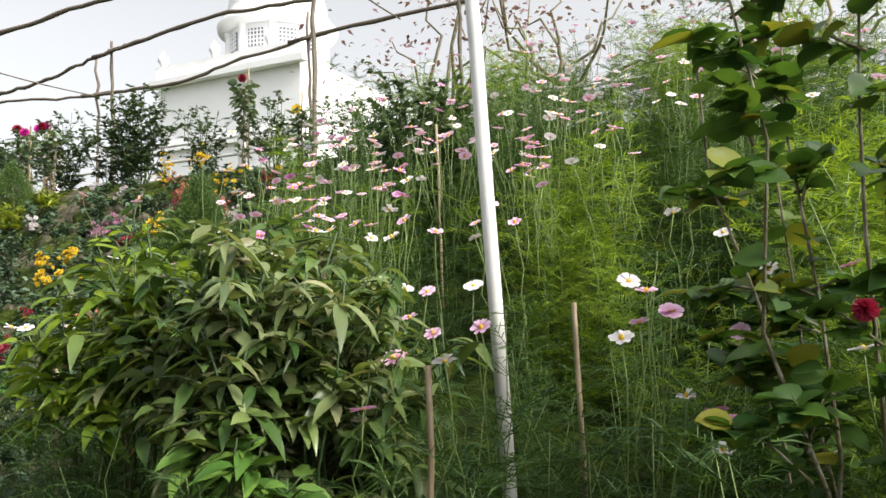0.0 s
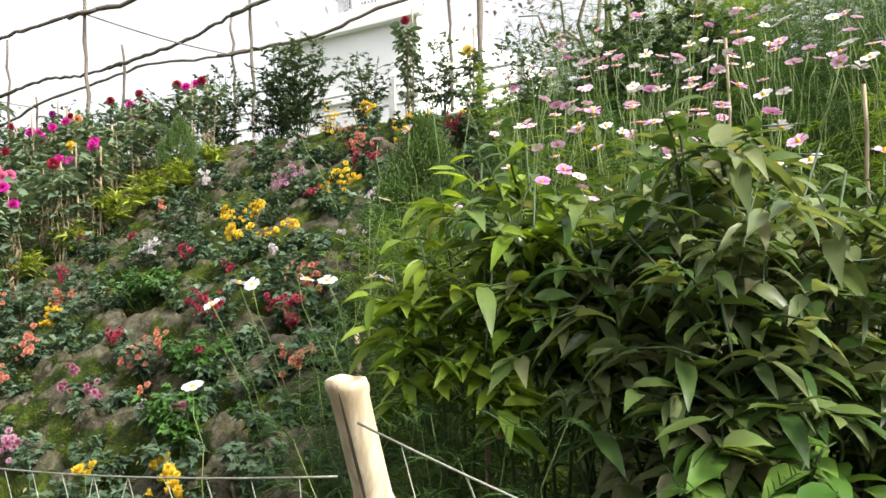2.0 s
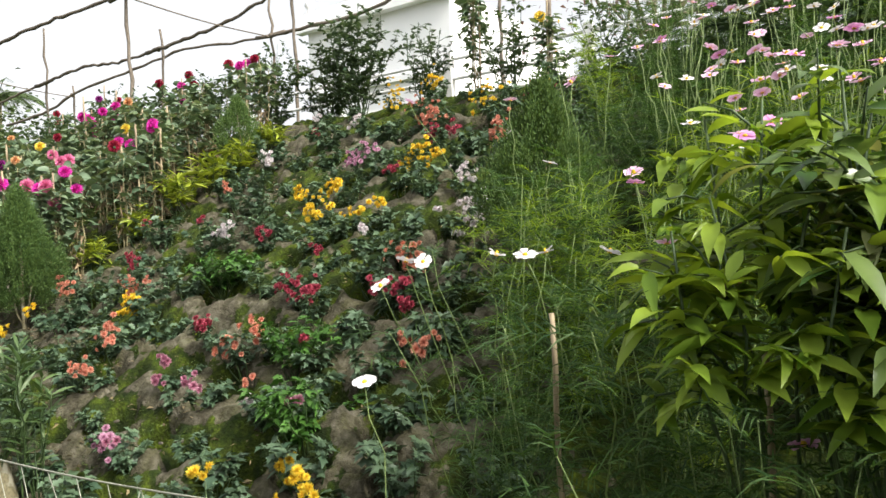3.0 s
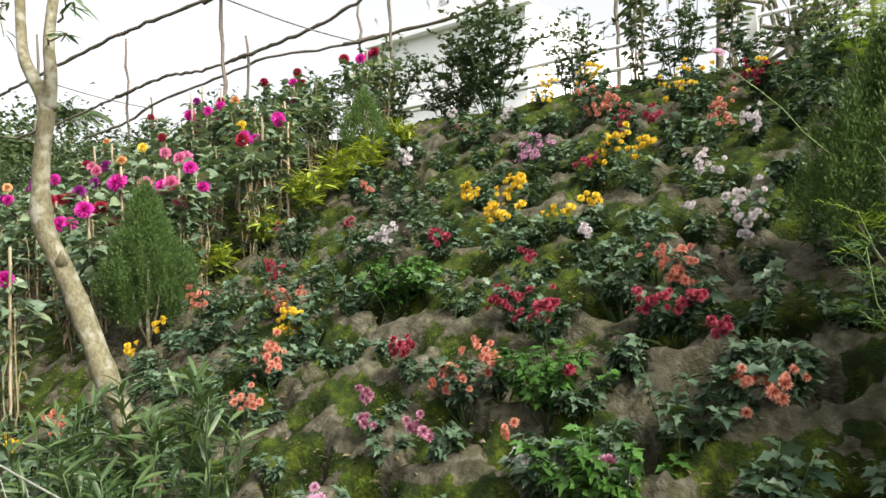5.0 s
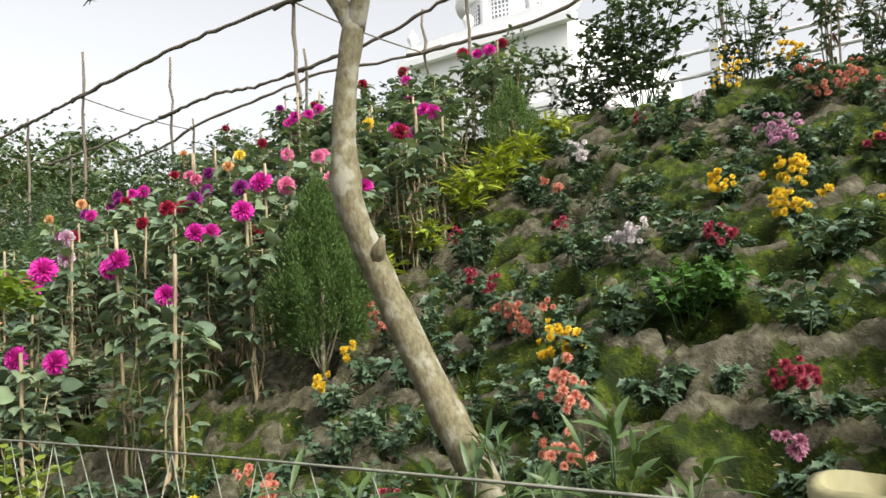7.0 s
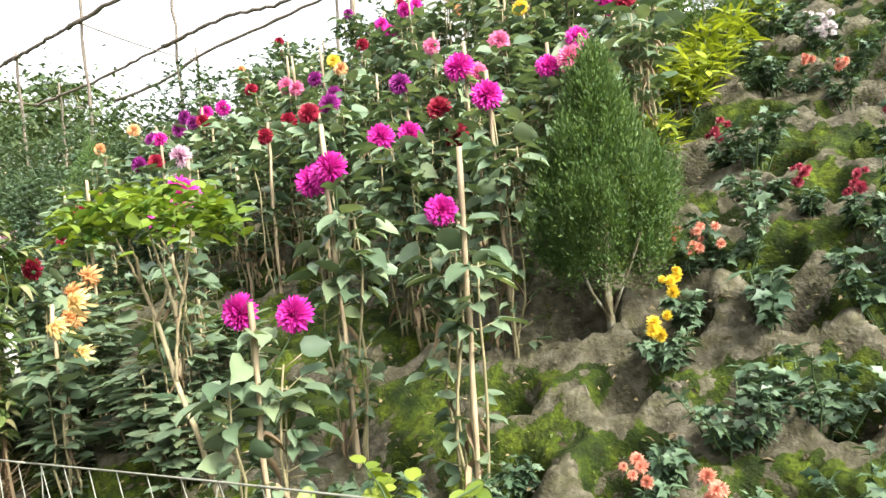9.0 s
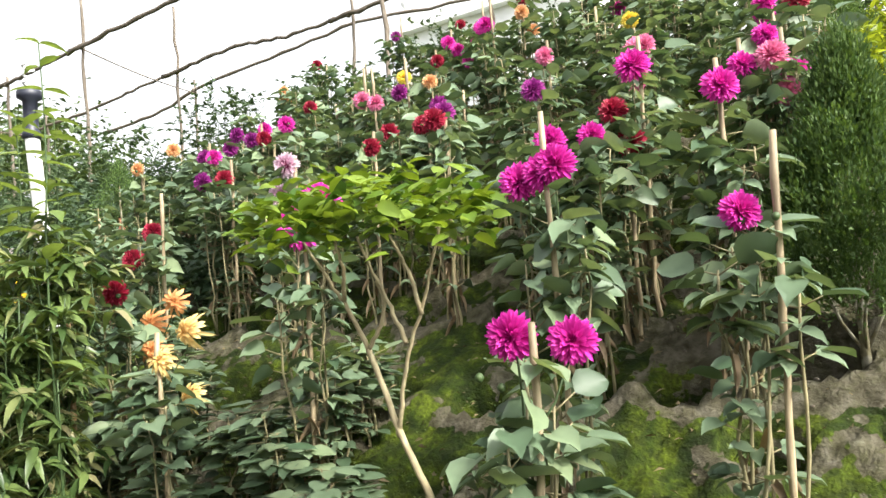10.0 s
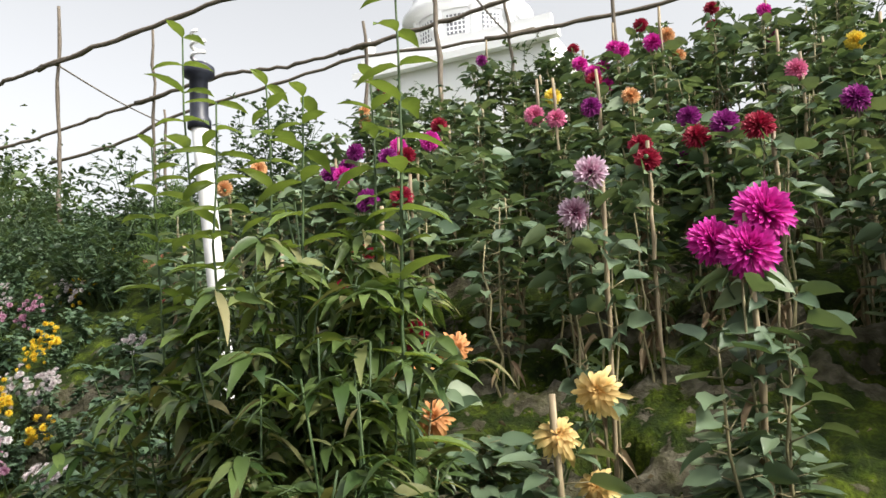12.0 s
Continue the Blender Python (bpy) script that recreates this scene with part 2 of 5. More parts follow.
# ---- geometry ----
class Geo:
    """Gathers vertices and faces for one mesh."""

    def __init__(self):
        self.v, self.f, self.n = [], [], 0

    def add(self, verts, faces):
        self.v.append(np.asarray(verts, float).reshape(-1, 3))
        self.f.extend(tuple(i + self.n for i in f) for f in faces)
        self.n += len(self.v[-1])
        return self

    def tube(self, pts, radii, k=6, closed=True):
        pts = np.asarray(pts, float)
        radii = np.broadcast_to(np.asarray(radii, float), len(pts))
        t = np.gradient(pts, axis=0)
        t /= np.linalg.norm(t, axis=1, keepdims=True) + 1e-9
        ref = np.array([[1.0, 0, 0]]) if np.abs(t[:, 2]).mean() > 0.6 else np.array([[0, 0, 1.0]])
        a = np.cross(t, ref)
        a /= np.linalg.norm(a, axis=1, keepdims=True) + 1e-9
        b = np.cross(t, a)
        ang = np.arange(k) * 2 * np.pi / k
        ring = pts[:, None] + radii[:, None, None] * (np.cos(ang)[None, :, None] * a[:, None] + np.sin(ang)[None, :, None] * b[:, None])
        faces = [(i * k + j, i * k + (j + 1) % k, (i + 1) * k + (j + 1) % k, (i + 1) * k + j) for i in range(len(pts) - 1) for j in range(k)]
        if closed:
            faces += [tuple(range(k))[::-1], tuple((len(pts) - 1) * k + j for j in range(k))]
        return self.add(ring, faces)

    def lathe(self, profile, k=20, centre=(0, 0, 0)):
        """A turned shape from (radius, height) pairs."""
        ang = np.arange(k) * 2 * np.pi / k
        ring = np.array([[(r * math.cos(a) + centre[0], r * math.sin(a) + centre[1], z + centre[2]) for a in ang] for r, z in profile])
        faces = [(i * k + j, i * k + (j + 1) % k, (i + 1) * k + (j + 1) % k, (i + 1) * k + j) for i in range(len(profile) - 1) for j in range(k)]
        return self.add(ring, faces)

    def box(self, lo, hi):
        (a, b, c), (d, e, f) = lo, hi
        return self.add([(a, b, c), (d, b, c), (d, e, c), (a, e, c), (a, b, f), (d, b, f), (d, e, f), (a, e, f)],
                        [(3, 2, 1, 0), (4, 5, 6, 7), (0, 1, 5, 4), (1, 2, 6, 5), (2, 3, 7, 6), (3, 0, 4, 7)])

    def leaves(self, base, way, length, width, droop, shape, crease=0.12, roll=0.5):
        """Many blades at once; shape: (place along the blade, half width) from stalk to tip."""
        base, way = np.asarray(base, float).reshape(-1, 3), np.asarray(way, float).reshape(-1, 3)
        n = len(base)
        if not n:
            return self
        length, width, droop = (np.broadcast_to(np.asarray(q, float), n) for q in (length, width, droop))
        way = way / (np.linalg.norm(way, axis=1, keepdims=True) + 1e-9)
        side = np.cross(way, [0, 0, 1.0]) + 1e-4
        side /= np.linalg.norm(side, axis=1, keepdims=True)
        nrm = np.cross(side, way)
        r = rng.normal(0, roll, n)[:, None]
        side, nrm = side * np.cos(r) + nrm * np.sin(r), nrm * np.cos(r) - side * np.sin(r)
        verts, rows, count = [], [], 0
        for s, w in shape:
            mid = base + way * (length * s)[:, None]
            mid[:, 2] -= droop * length * s * s
            if w <= 0:
                verts.append(mid)
                rows.append((count,))
                count += 1
            else:
                lift = nrm * (crease * width)[:, None]
                off = side * (w * width)[:, None]
                verts += [mid - off + lift, mid + off + lift] if not crease else [mid - off + lift, mid, mid + off + lift]
                k = 2 if not crease else 3
                rows.append(tuple(range(count, count + k)))
                count += k
        faces = []
        for a, b in zip(rows, rows[1:]):
            if len(a) == 1 and len(b) == 1:
                continue
            if len(a) == 1:
                faces += [(a[0], b[i], b[i + 1]) for i in range(len(b) - 1)]
            elif len(b) == 1:
                faces += [(a[i], b[0], a[i + 1]) for i in range(len(a) - 1)]
            else:
                faces += [(a[i], b[i], b[i + 1], a[i + 1]) for i in range(len(a) - 1)]
        all_v = np.stack(verts, 1).reshape(-1, 3)
        start = self.n
        self.v.append(all_v)
        for i in range(n):
            o = start + i * count
            self.f.extend(tuple(o + q for q in f) for f in faces)
        self.n += n * count
        return self

    def mesh(self, name, mat, smooth=True):
        me = bpy.data.meshes.new(name)
        me.from_pydata(np.concatenate(self.v).tolist(), [], self.f)
        me.materials.append(mat)
        if smooth:
            me.polygons.foreach_set("use_smooth", [True] * len(me.polygons))
        me.update()
        return me


LANCE = [(0, 0), (0.12, 0.26), (0.32, 0.46), (0.55, 0.48), (0.8, 0.26), (1, 0)]
OVATE = [(0, 0), (0.12, 0.36), (0.4, 0.5), (0.75, 0.3), (1, 0)]
ROUND = [(0, 0), (0.06, 0.30), (0.2, 0.48), (0.45, 0.56), (0.7, 0.45), (0.9, 0.22), (1, 0)]
LOBED = [(0, 0), (0.25, 0.42), (0.38, 0.2), (0.6, 0.5), (0.72, 0.22), (1, 0)]
SMALL = [(0, 0), (0.45, 0.5), (1, 0)]
NEEDLE = [(0, 0.5), (1, 0)]
CURL = [(0, 0.5), (0.5, 0.45), (1, 0)]
BROAD = [(0, 0), (0.1, 0.34), (0.34, 0.52), (0.66, 0.42), (0.88, 0.18), (1, 0)]
PETAL = [(0, 0), (0.6, 0.45), (0.88, 0.42), (1, 0)]


def part(name, mesh, parent, m=None, label=""):
    ob = new(name, mesh)
    ob.parent = parent
    if m is not None:
        ob.matrix_local = m
    return tagged(ob, label)


def thing(name, at, label, category, group="", turn=0.0, scale=1.0):
    ob = new(name)
    ob.empty_display_size = 0.1
    ob.matrix_world = Matrix.Translation(at) @ pose(0, 0, 0, 0, 0, turn) @ Matrix.Scale(scale, 4)
    return tagged(ob, label, category, group)


def alone(name, mesh, label, category, m=None, group="", kind=""):
    ob = new(name, mesh)
    if m is not None:
        ob.matrix_world = m
    return tagged(ob, label, category, group, kind)


def unit(n, low=-1.0, high=1.0):
    """Random directions whose rise lies between low and high."""
    z, a = rng.uniform(low, high, n), rng.uniform(0, 2 * np.pi, n)
    r = np.sqrt(np.maximum(0, 1 - z * z))
    return np.stack([r * np.cos(a), r * np.sin(a), z], 1)


def bend(a, b, k=6, wander=0.03):
    """A slightly crooked line from a to b."""
    s = np.linspace(0, 1, k)[:, None]
    p = np.asarray(a, float) * (1 - s) + np.asarray(b, float) * s
    p[1:-1] += rng.normal(0, wander, (k - 2, 3))
    return p


def facing(way, roll=0.0):
    return Vector(way).to_track_quat("Z", "Y").to_matrix().to_4x4() @ pose(0, 0, 0, 0, 0, roll)


# ---- the hillside ----
SLOPE, FOOT, CREST = 0.60, 1.8, 7.15


def base_z(x, y):
    return SLOPE * np.clip(np.asarray(y, float) - FOOT, 0, CREST - FOOT)


def gz(x, y):
    return float(base_z(x, y))


pockets = []
for row, y in enumerate(np.arange(2.15, 7.0, 0.40)):
    for x in np.arange(-9.0, -3.3, 0.44):
        pockets.append((x + (row % 2) * 0.22 + rng.uniform(-0.09, 0.09), y + rng.uniform(-0.08, 0.08), rng.uniform(0.75, 1.3)))
for y in np.arange(2.0, 6.8, 0.52):
    for x in np.arange(-15.5, -9.2, 0.52):
        pockets.append((x + rng.uniform(-0.12, 0.12), y + rng.uniform(-0.1, 0.1), rng.uniform(0.7, 1.2)))


def build_ground():
    far = np.array([1.2, 3, 7, 15, 30, 60, 120, 250, 500, 900])
    xs = np.concatenate([(-17 - far)[::-1], np.concatenate([np.arange(-17, -13, 0.06), np.arange(-13, -9.5, 0.04), np.arange(-9.5, -3.0, 0.03), np.arange(-3.0, 2.01, 0.1)]), 2 + far])
    ys = np.concatenate([(1.5 - far)[::-1], np.arange(1.5, 7.4, 0.032), 7.4 + far])
    X, Y = np.meshgrid(xs, ys)
    Z = base_z(X, Y)
    bare = np.zeros_like(Z)
    near = (X > -17.5) & (X < 2.5) & (Y > 1.2) & (Y < 8)
    for i, j in zip(*np.nonzero(near)):
        p = Vector((X[i, j], Y[i, j], 0))
        Z[i, j] += 0.06 * noise.noise(p * 0.9) + 0.04 * noise.noise(p * 3.1) + 0.035 * noise.noise(p * 7.0) + 0.034 * noise.noise(p * 15.0) + 0.030 * noise.noise(p * 31.0)
    bare += 0.6 * (Y < 1.55) - 0.08 * np.clip((Y - 3.4) / 1.5, 0, 1) + 0.09 / (1 + np.exp((X + 7.6) / 0.3))
    for px, py, s in pockets:
        i0, i1 = np.searchsorted(ys, [py - 0.45, py + 0.45])
        j0, j1 = np.searchsorted(xs, [px - 0.45, px + 0.45])
        dx, dy = X[i0:i1, j0:j1] - px, Y[i0:i1, j0:j1] - py
        d = np.hypot(dx * 0.85, dy * 1.05) / s
        hole = np.exp(-((d / 0.125) ** 8))
        below = 1 / (1 + np.exp((dy + 0.02) / 0.035))
        rim = np.exp(-(((d - 0.20) / 0.065) ** 2)) * below
        Z[i0:i1, j0:j1] += -0.48 * s * hole + 0.036 * rim
        bare[i0:i1, j0:j1] += 0.32 * rim + 0.12 * hole
    verts = np.stack([X, Y, Z], -1).reshape(-1, 3)
    w = len(xs)
    faces = [(i * w + j, i * w + j + 1, (i + 1) * w + j + 1, (i + 1) * w + j) for i in range(len(ys) - 1) for j in range(w - 1)]
    me = Geo().add(verts, faces).mesh("ground", M_GROUND)
    me.attributes.new("bare", "FLOAT", "POINT").data.foreach_set("value", bare.ravel())
    return alone("ground", me, "steep mossy earth bank with planting pockets above a path", "ground", kind="structure")


build_ground()
# added, unseen wall: cuts low sky light so the foot of the bank darkens
alone("wall_south", Geo().box((-32, -1.75, -0.2), (14, -1.55, 2.7)).mesh("wall_south", grained("sky_block_render", (0.13, 0.125, 0.11), (0.24, 0.23, 0.20), 3.0, 0.9, 0.3), False),
      "plain wall added out of view behind the path to block low sky light", "wall", kind="structure")


# ---- bamboo frame over the hill top ----
RAIL_NEAR = ((-30.0, -27.4, -25.5, -22.2, -18.6, -15.3, -13.0, -10.0, -5.5, 2.0, 8.0), (6.30, 6.31, 6.36, 6.50, 6.64, 6.59, 6.44, 6.62, 6.55, 6.7, 6.6))
RAIL_MID = ((-30.0, -27.0, -23.6, -21.8, -20.6, -19.3, -18.4, -16.1, -14.7, -13.5, -12.7, -11.0, -9.5, -7.5, -2.0, 6.0),
            (6.33, 6.36, 6.57, 6.68, 6.73, 6.55, 6.54, 6.60, 6.71, 6.93, 7.03, 7.19, 7.27, 7.12, 7.2, 7.1))
RAIL_FAR = ((-28.0, -25.3, -23.9, -21.0, -18.5, -17.7, -16.2, -15.0, -13.6, -12.0, -10.9, -8.6, -6.5, 0.0, 6.0),
            (6.25, 6.40, 6.77, 6.88, 7.08, 6.98, 6.83, 6.75, 6.69, 6.65, 6.86, 7.08, 7.17, 7.1, 7.2))
TRELLIS = ((8.25, RAIL_NEAR, ((-29.6, 0.4), (-25.5, 0.2), (-22.35, 1.1), (-14.55, 1.4), (-5.67, 1.2), (3.0, 0.6))),
           (10.9, RAIL_MID, ((-29.0, 0.4), (-22.9, 1.6), (-17.4, 0.5), (-12.75, 0.25), (-4.5, 0.5), (4.0, 0.4))),
           (12.4, RAIL_FAR, ((-24.2, 0.3), (-15.0, 1.0), (-8.6, 0.6), (0.0, 0.4))))


def bamboo_pole(a, b, r, k=7, steps=14, wander=0.02, mat=None):
    pts = bend(a, b, steps, wander)
    rad = np.full(steps, r) * np.linspace(1.08, 0.86, steps)
    rad[2::3] *= 1.22
    return Geo().tube(pts, rad, k).mesh("bamboo_pole", mat or M_POLE)


frame_thing = thing("bamboo_trellis", (-14, 9, 3.2), "weathered bamboo trellis of posts and long sagging rails", "trellis")
inv = frame_thing.matrix_world.inverted()
for y, (rail_x, rail_z), posts in TRELLIS:
    for x, over in posts:
        top = float(np.interp(x, rail_x, rail_z))
        part("post", bamboo_pole((x, y, 3.0), (x + rng.uniform(-0.05, 0.05), y, top + over), 0.034), frame_thing, inv)
        knot = Geo().tube([(x, y - 0.05, top - 0.05), (x, y - 0.045, top), (x, y - 0.05, top + 0.05)], [0.05, 0.062, 0.05], 7)
        part("lashing", knot.mesh("lashing", M_POLE), frame_thing, inv)
    # canes spliced end over end
    cuts = [rail_x[0]] + [x for x, _ in posts[1:-1]] + [rail_x[-1]]
    for a, b in zip(cuts, cuts[1:]):
        n = 30
        x = np.linspace(a - 0.5, b + 0.5, n)
        z = np.interp(x, rail_x, rail_z)
        z[1:-1] = (z[:-2] + z[1:-1] + z[2:]) / 3
        rad = np.linspace(0.044, 0.030, n)
        rad[::4] *= 1.2
        pts = np.stack([x, np.full(n, y - 0.06) + rng.normal(0, 0.012, n), z + rng.normal(0, 0.014, n)], 1)
        part("rail", Geo().tube(pts, rad, 7).mesh("rail", M_POLE), frame_thing, inv)
for (x0, z0), (x1, z1) in (((-29.6, 6.28), (-30.5, 6.4)), ((-22.35, 6.45), (-24.2, 6.62)), ((-14.55, 6.53), (-15.0, 6.72)), ((-5.67, 6.5), (-6.4, 7.1)), ((3.0, 6.6), (2.0, 7.0))):
    s = np.linspace(0, 1, 14)[:, None]
    pts = np.array((x0, 8.25, z0)) * (1 - s) + np.array((x1, 12.4, z1)) * s
    pts[:, 2] -= 0.07 * np.sin(np.pi * s[:, 0])
    part("cross_tie", Geo().tube(pts, 0.016, 5).mesh("cross_tie", M_POLE), frame_thing, inv)

# ---- white railing along the terrace ----
rail = thing("terrace_railing", (-8, 9.4, 3.2), "white painted metal railing along the terrace", "railing")
inv = rail.matrix_world.inverted()
for z in (3.72, 4.02, 4.32):
    part("rail_bar", Geo().tube(bend((-13.5, 9.4, z), (3.0, 9.4, z), 12, 0.004), 0.028, 8).mesh("rail_bar", M_WHITE), rail, inv)
for x in np.arange(-12.5, 3.0, 2.3):
    part("railing_post", Geo().box((x - 0.06, 9.34, 3.15), (x + 0.06, 9.46, 4.42)).mesh("railing_post", M_WHITE, False), rail, inv)


# ---- the white domed building ----
def domed_building():
    cx, cy = -24.2, 31.9
    b = thing("domed_building", (cx, cy, 3.2), "white plastered building with a round domed turret", "building")
    inv = b.matrix_world.inverted()
    # the lower block with its roof ledge
    x0, x1, y0, y1 = -26.2, -18.0, 25.2, 38.0
    part("wall", Geo().box((x0, y0, 3.0), (x1, y1, 12.2)).mesh("wall", M_PLASTER, False), b, inv)
    part("cornice", Geo().box((x0 - 0.45, y0 - 0.45, 11.75), (x1 + 0.45, y0 - 0.004, 12.05)).mesh("cornice", M_PLASTER, False), b, inv)
    part("parapet", Geo().box((x0 - 0.15, y0 - 0.15, 12.2), (x1 + 0.15, y0 + 0.15, 12.75)).mesh("parapet", M_PLASTER, False), b, inv)
    part("string_course", Geo().box((x0 - 0.2, y0 - 0.2, 8.6), (x1 + 0.2, y0 - 0.004, 8.85)).mesh("string_course", M_PLASTER, False), b, inv)
    for x in np.arange(x0 + 0.2, x1, 3.2):
        part("finial", Geo().lathe([(0.15, 12.75), (0.15, 12.9), (0.27, 13.1), (0.22, 13.3), (0.08, 13.45), (0.03, 13.6)], 10, (x, y0, 0)).mesh("finial", M_PLASTER), b, inv)
    # the turret
    part("plinth", Geo().lathe([(3.3, 12.2), (3.3, 13.6), (3.0, 13.8), (3.0, 14.2)], 32, (cx, cy, 0)).mesh("plinth", M_PLASTER), b, inv)
    part("drum", Geo().lathe([(2.7, 14.2), (2.7, 16.1)], 32, (cx, cy, 0)).mesh("drum", M_PLASTER), b, inv)
    part("ring_cornice", Geo().lathe([(2.75, 16.0), (3.3, 16.15), (3.35, 16.4), (3.1, 16.5), (3.05, 16.8), (2.85, 16.95), (2.75, 17.3)], 32, (cx, cy, 0)).mesh("ring_cornice", M_PLASTER), b, inv)
    part("dome", Geo().lathe([(2.75 * math.cos(a), 17.3 + 2.7 * math.sin(a)) for a in np.linspace(0, 1.5, 9)], 32, (cx, cy, 0)).mesh("dome", M_PLASTER), b, inv)
    part("spire", Geo().lathe([(0.25, 19.9), (0.35, 20.2), (0.12, 20.5), (0.05, 21.3), (0.0, 21.4)], 10, (cx, cy, 0)).mesh("spire", M_PLASTER), b, inv)
    for i in range(10):
        a = math.radians(-78.6 + 18 + 36 * i)
        col = Geo().lathe([(0.22, 14.2), (0.18, 14.4), (0.18, 15.8), (0.24, 16.05)], 8, (cx + 2.73 * math.cos(a), cy + 2.73 * math.sin(a), 0))
        part("pilaster", col.mesh("pilaster", M_PLASTER), b, inv)
        a += math.pi / 10
        m = Matrix.Translation((cx + 2.71 * math.cos(a), cy + 2.71 * math.sin(a), 15.22)) @ pose(0, 0, 0, 0, 0, math.degrees(a))
        win = part("window", Geo().box((-0.05, -0.43, -0.48), (0.02, 0.43, 0.48)).mesh("window", M_GRILLE, False), b, inv @ m)
        for k in range(4):
            part("grille_bar", Geo().box((0.02, -0.43, -0.36 + 0.22 * k), (0.06, 0.43, -0.31 + 0.22 * k)).mesh("grille_bar", M_PLASTER, False), win)
        for k in range(4):
            part("grille_bar", Geo().box((0.02, -0.33 + 0.2 * k, -0.48), (0.06, -0.28 + 0.2 * k, 0.48)).mesh("grille_bar", M_PLASTER, False), win)


domed_building()


# ---- blooms ----
def dahlia_bloom(name, core, rim, r, droopy=False):
    g = Geo()
    n = 190 if not droopy else 64
    i = np.arange(n) + 0.5
    th = np.arccos(1 - i / n * (1.38 if not droopy else 1.5))
    ph = i * 2.39996
    d = np.stack([np.sin(th) * np.cos(ph), np.sin(th) * np.sin(ph), np.cos(th)], 1)
    d += rng.normal(0, 0.06, d.shape)
    ln = r * (0.66 + 0.34 * np.sin(np.minimum(th, 1.57))) * (rng.uniform(0.85, 1.1, n) if not droopy else rng.uniform(0.6, 1.35, n))
    g.leaves(d * r * 0.10, d, ln, r * (0.185 if not droopy else 0.27), 0.05 if not droopy else 0.6, PETAL, 0.25, 0.3)
    g.tube([(0, 0, -0.03), (0, 0, r * 0.12)], [0.006, 0.014], 6)
    return g.mesh("dahlia_bloom", petal("dahlia_" + name, core, rim, r))


def mum_bloom(name, core, rim, r):
    g = Geo()
    n = 60
    i = np.arange(n) + 0.5
    th = np.arccos(1 - i / n * 1.2)
    ph = i * 2.39996
    d = np.stack([np.sin(th) * np.cos(ph), np.sin(th) * np.sin(ph), np.cos(th)], 1) + rng.normal(0, 0.08, (n, 3))
    g.leaves(d * r * 0.12, d, r * rng.uniform(0.75, 1.05, n), r * 0.34, 0.1, SMALL, 0.2, 0.3)
    return g.mesh("mum_bloom", petal("mum_" + name, core, rim, r))


def cosmos_bloom(name, core, rim, r):
    g = Geo()
    a = np.arange(8) * np.pi / 4
    d = np.stack([np.cos(a), np.sin(a), 0.16 + 0 * a], 1) + rng.normal(0, 0.05, (8, 3))
    g.leaves(d * r * 0.10, d, r * 0.92, r * 0.68, 0.08, [(0, 0), (0.3, 0.25), (0.75, 0.5), (0.96, 0.36), (1, 0)], 0.08, 0.08)
    return g.mesh("cosmos_bloom", petal("cosmos_" + name, core, rim, r))


DAHLIA = {k: dahlia_bloom(k, *c, 0.066, k in ("faded", "amber")) for k, c in PETALS.items()}
MUM = {k: mum_bloom(k, *c, 0.027) for k, c in MUM_PETALS.items()}
COSMOS = {k: [cosmos_bloom(k, *c, 0.038) for _ in range(2)] for k, c in COS_PETALS.items()}
COS_DISC = Geo().lathe([(0.0085, 0.0), (0.008, 0.004), (0.005, 0.008), (0.0, 0.009)], 8).mesh("disc", M_CENTRE)
BUD = Geo().lathe([(0.0, -0.012), (0.010, -0.006), (0.013, 0.003), (0.008, 0.012), (0.0, 0.015)], 8).mesh("bud", M_STEM)


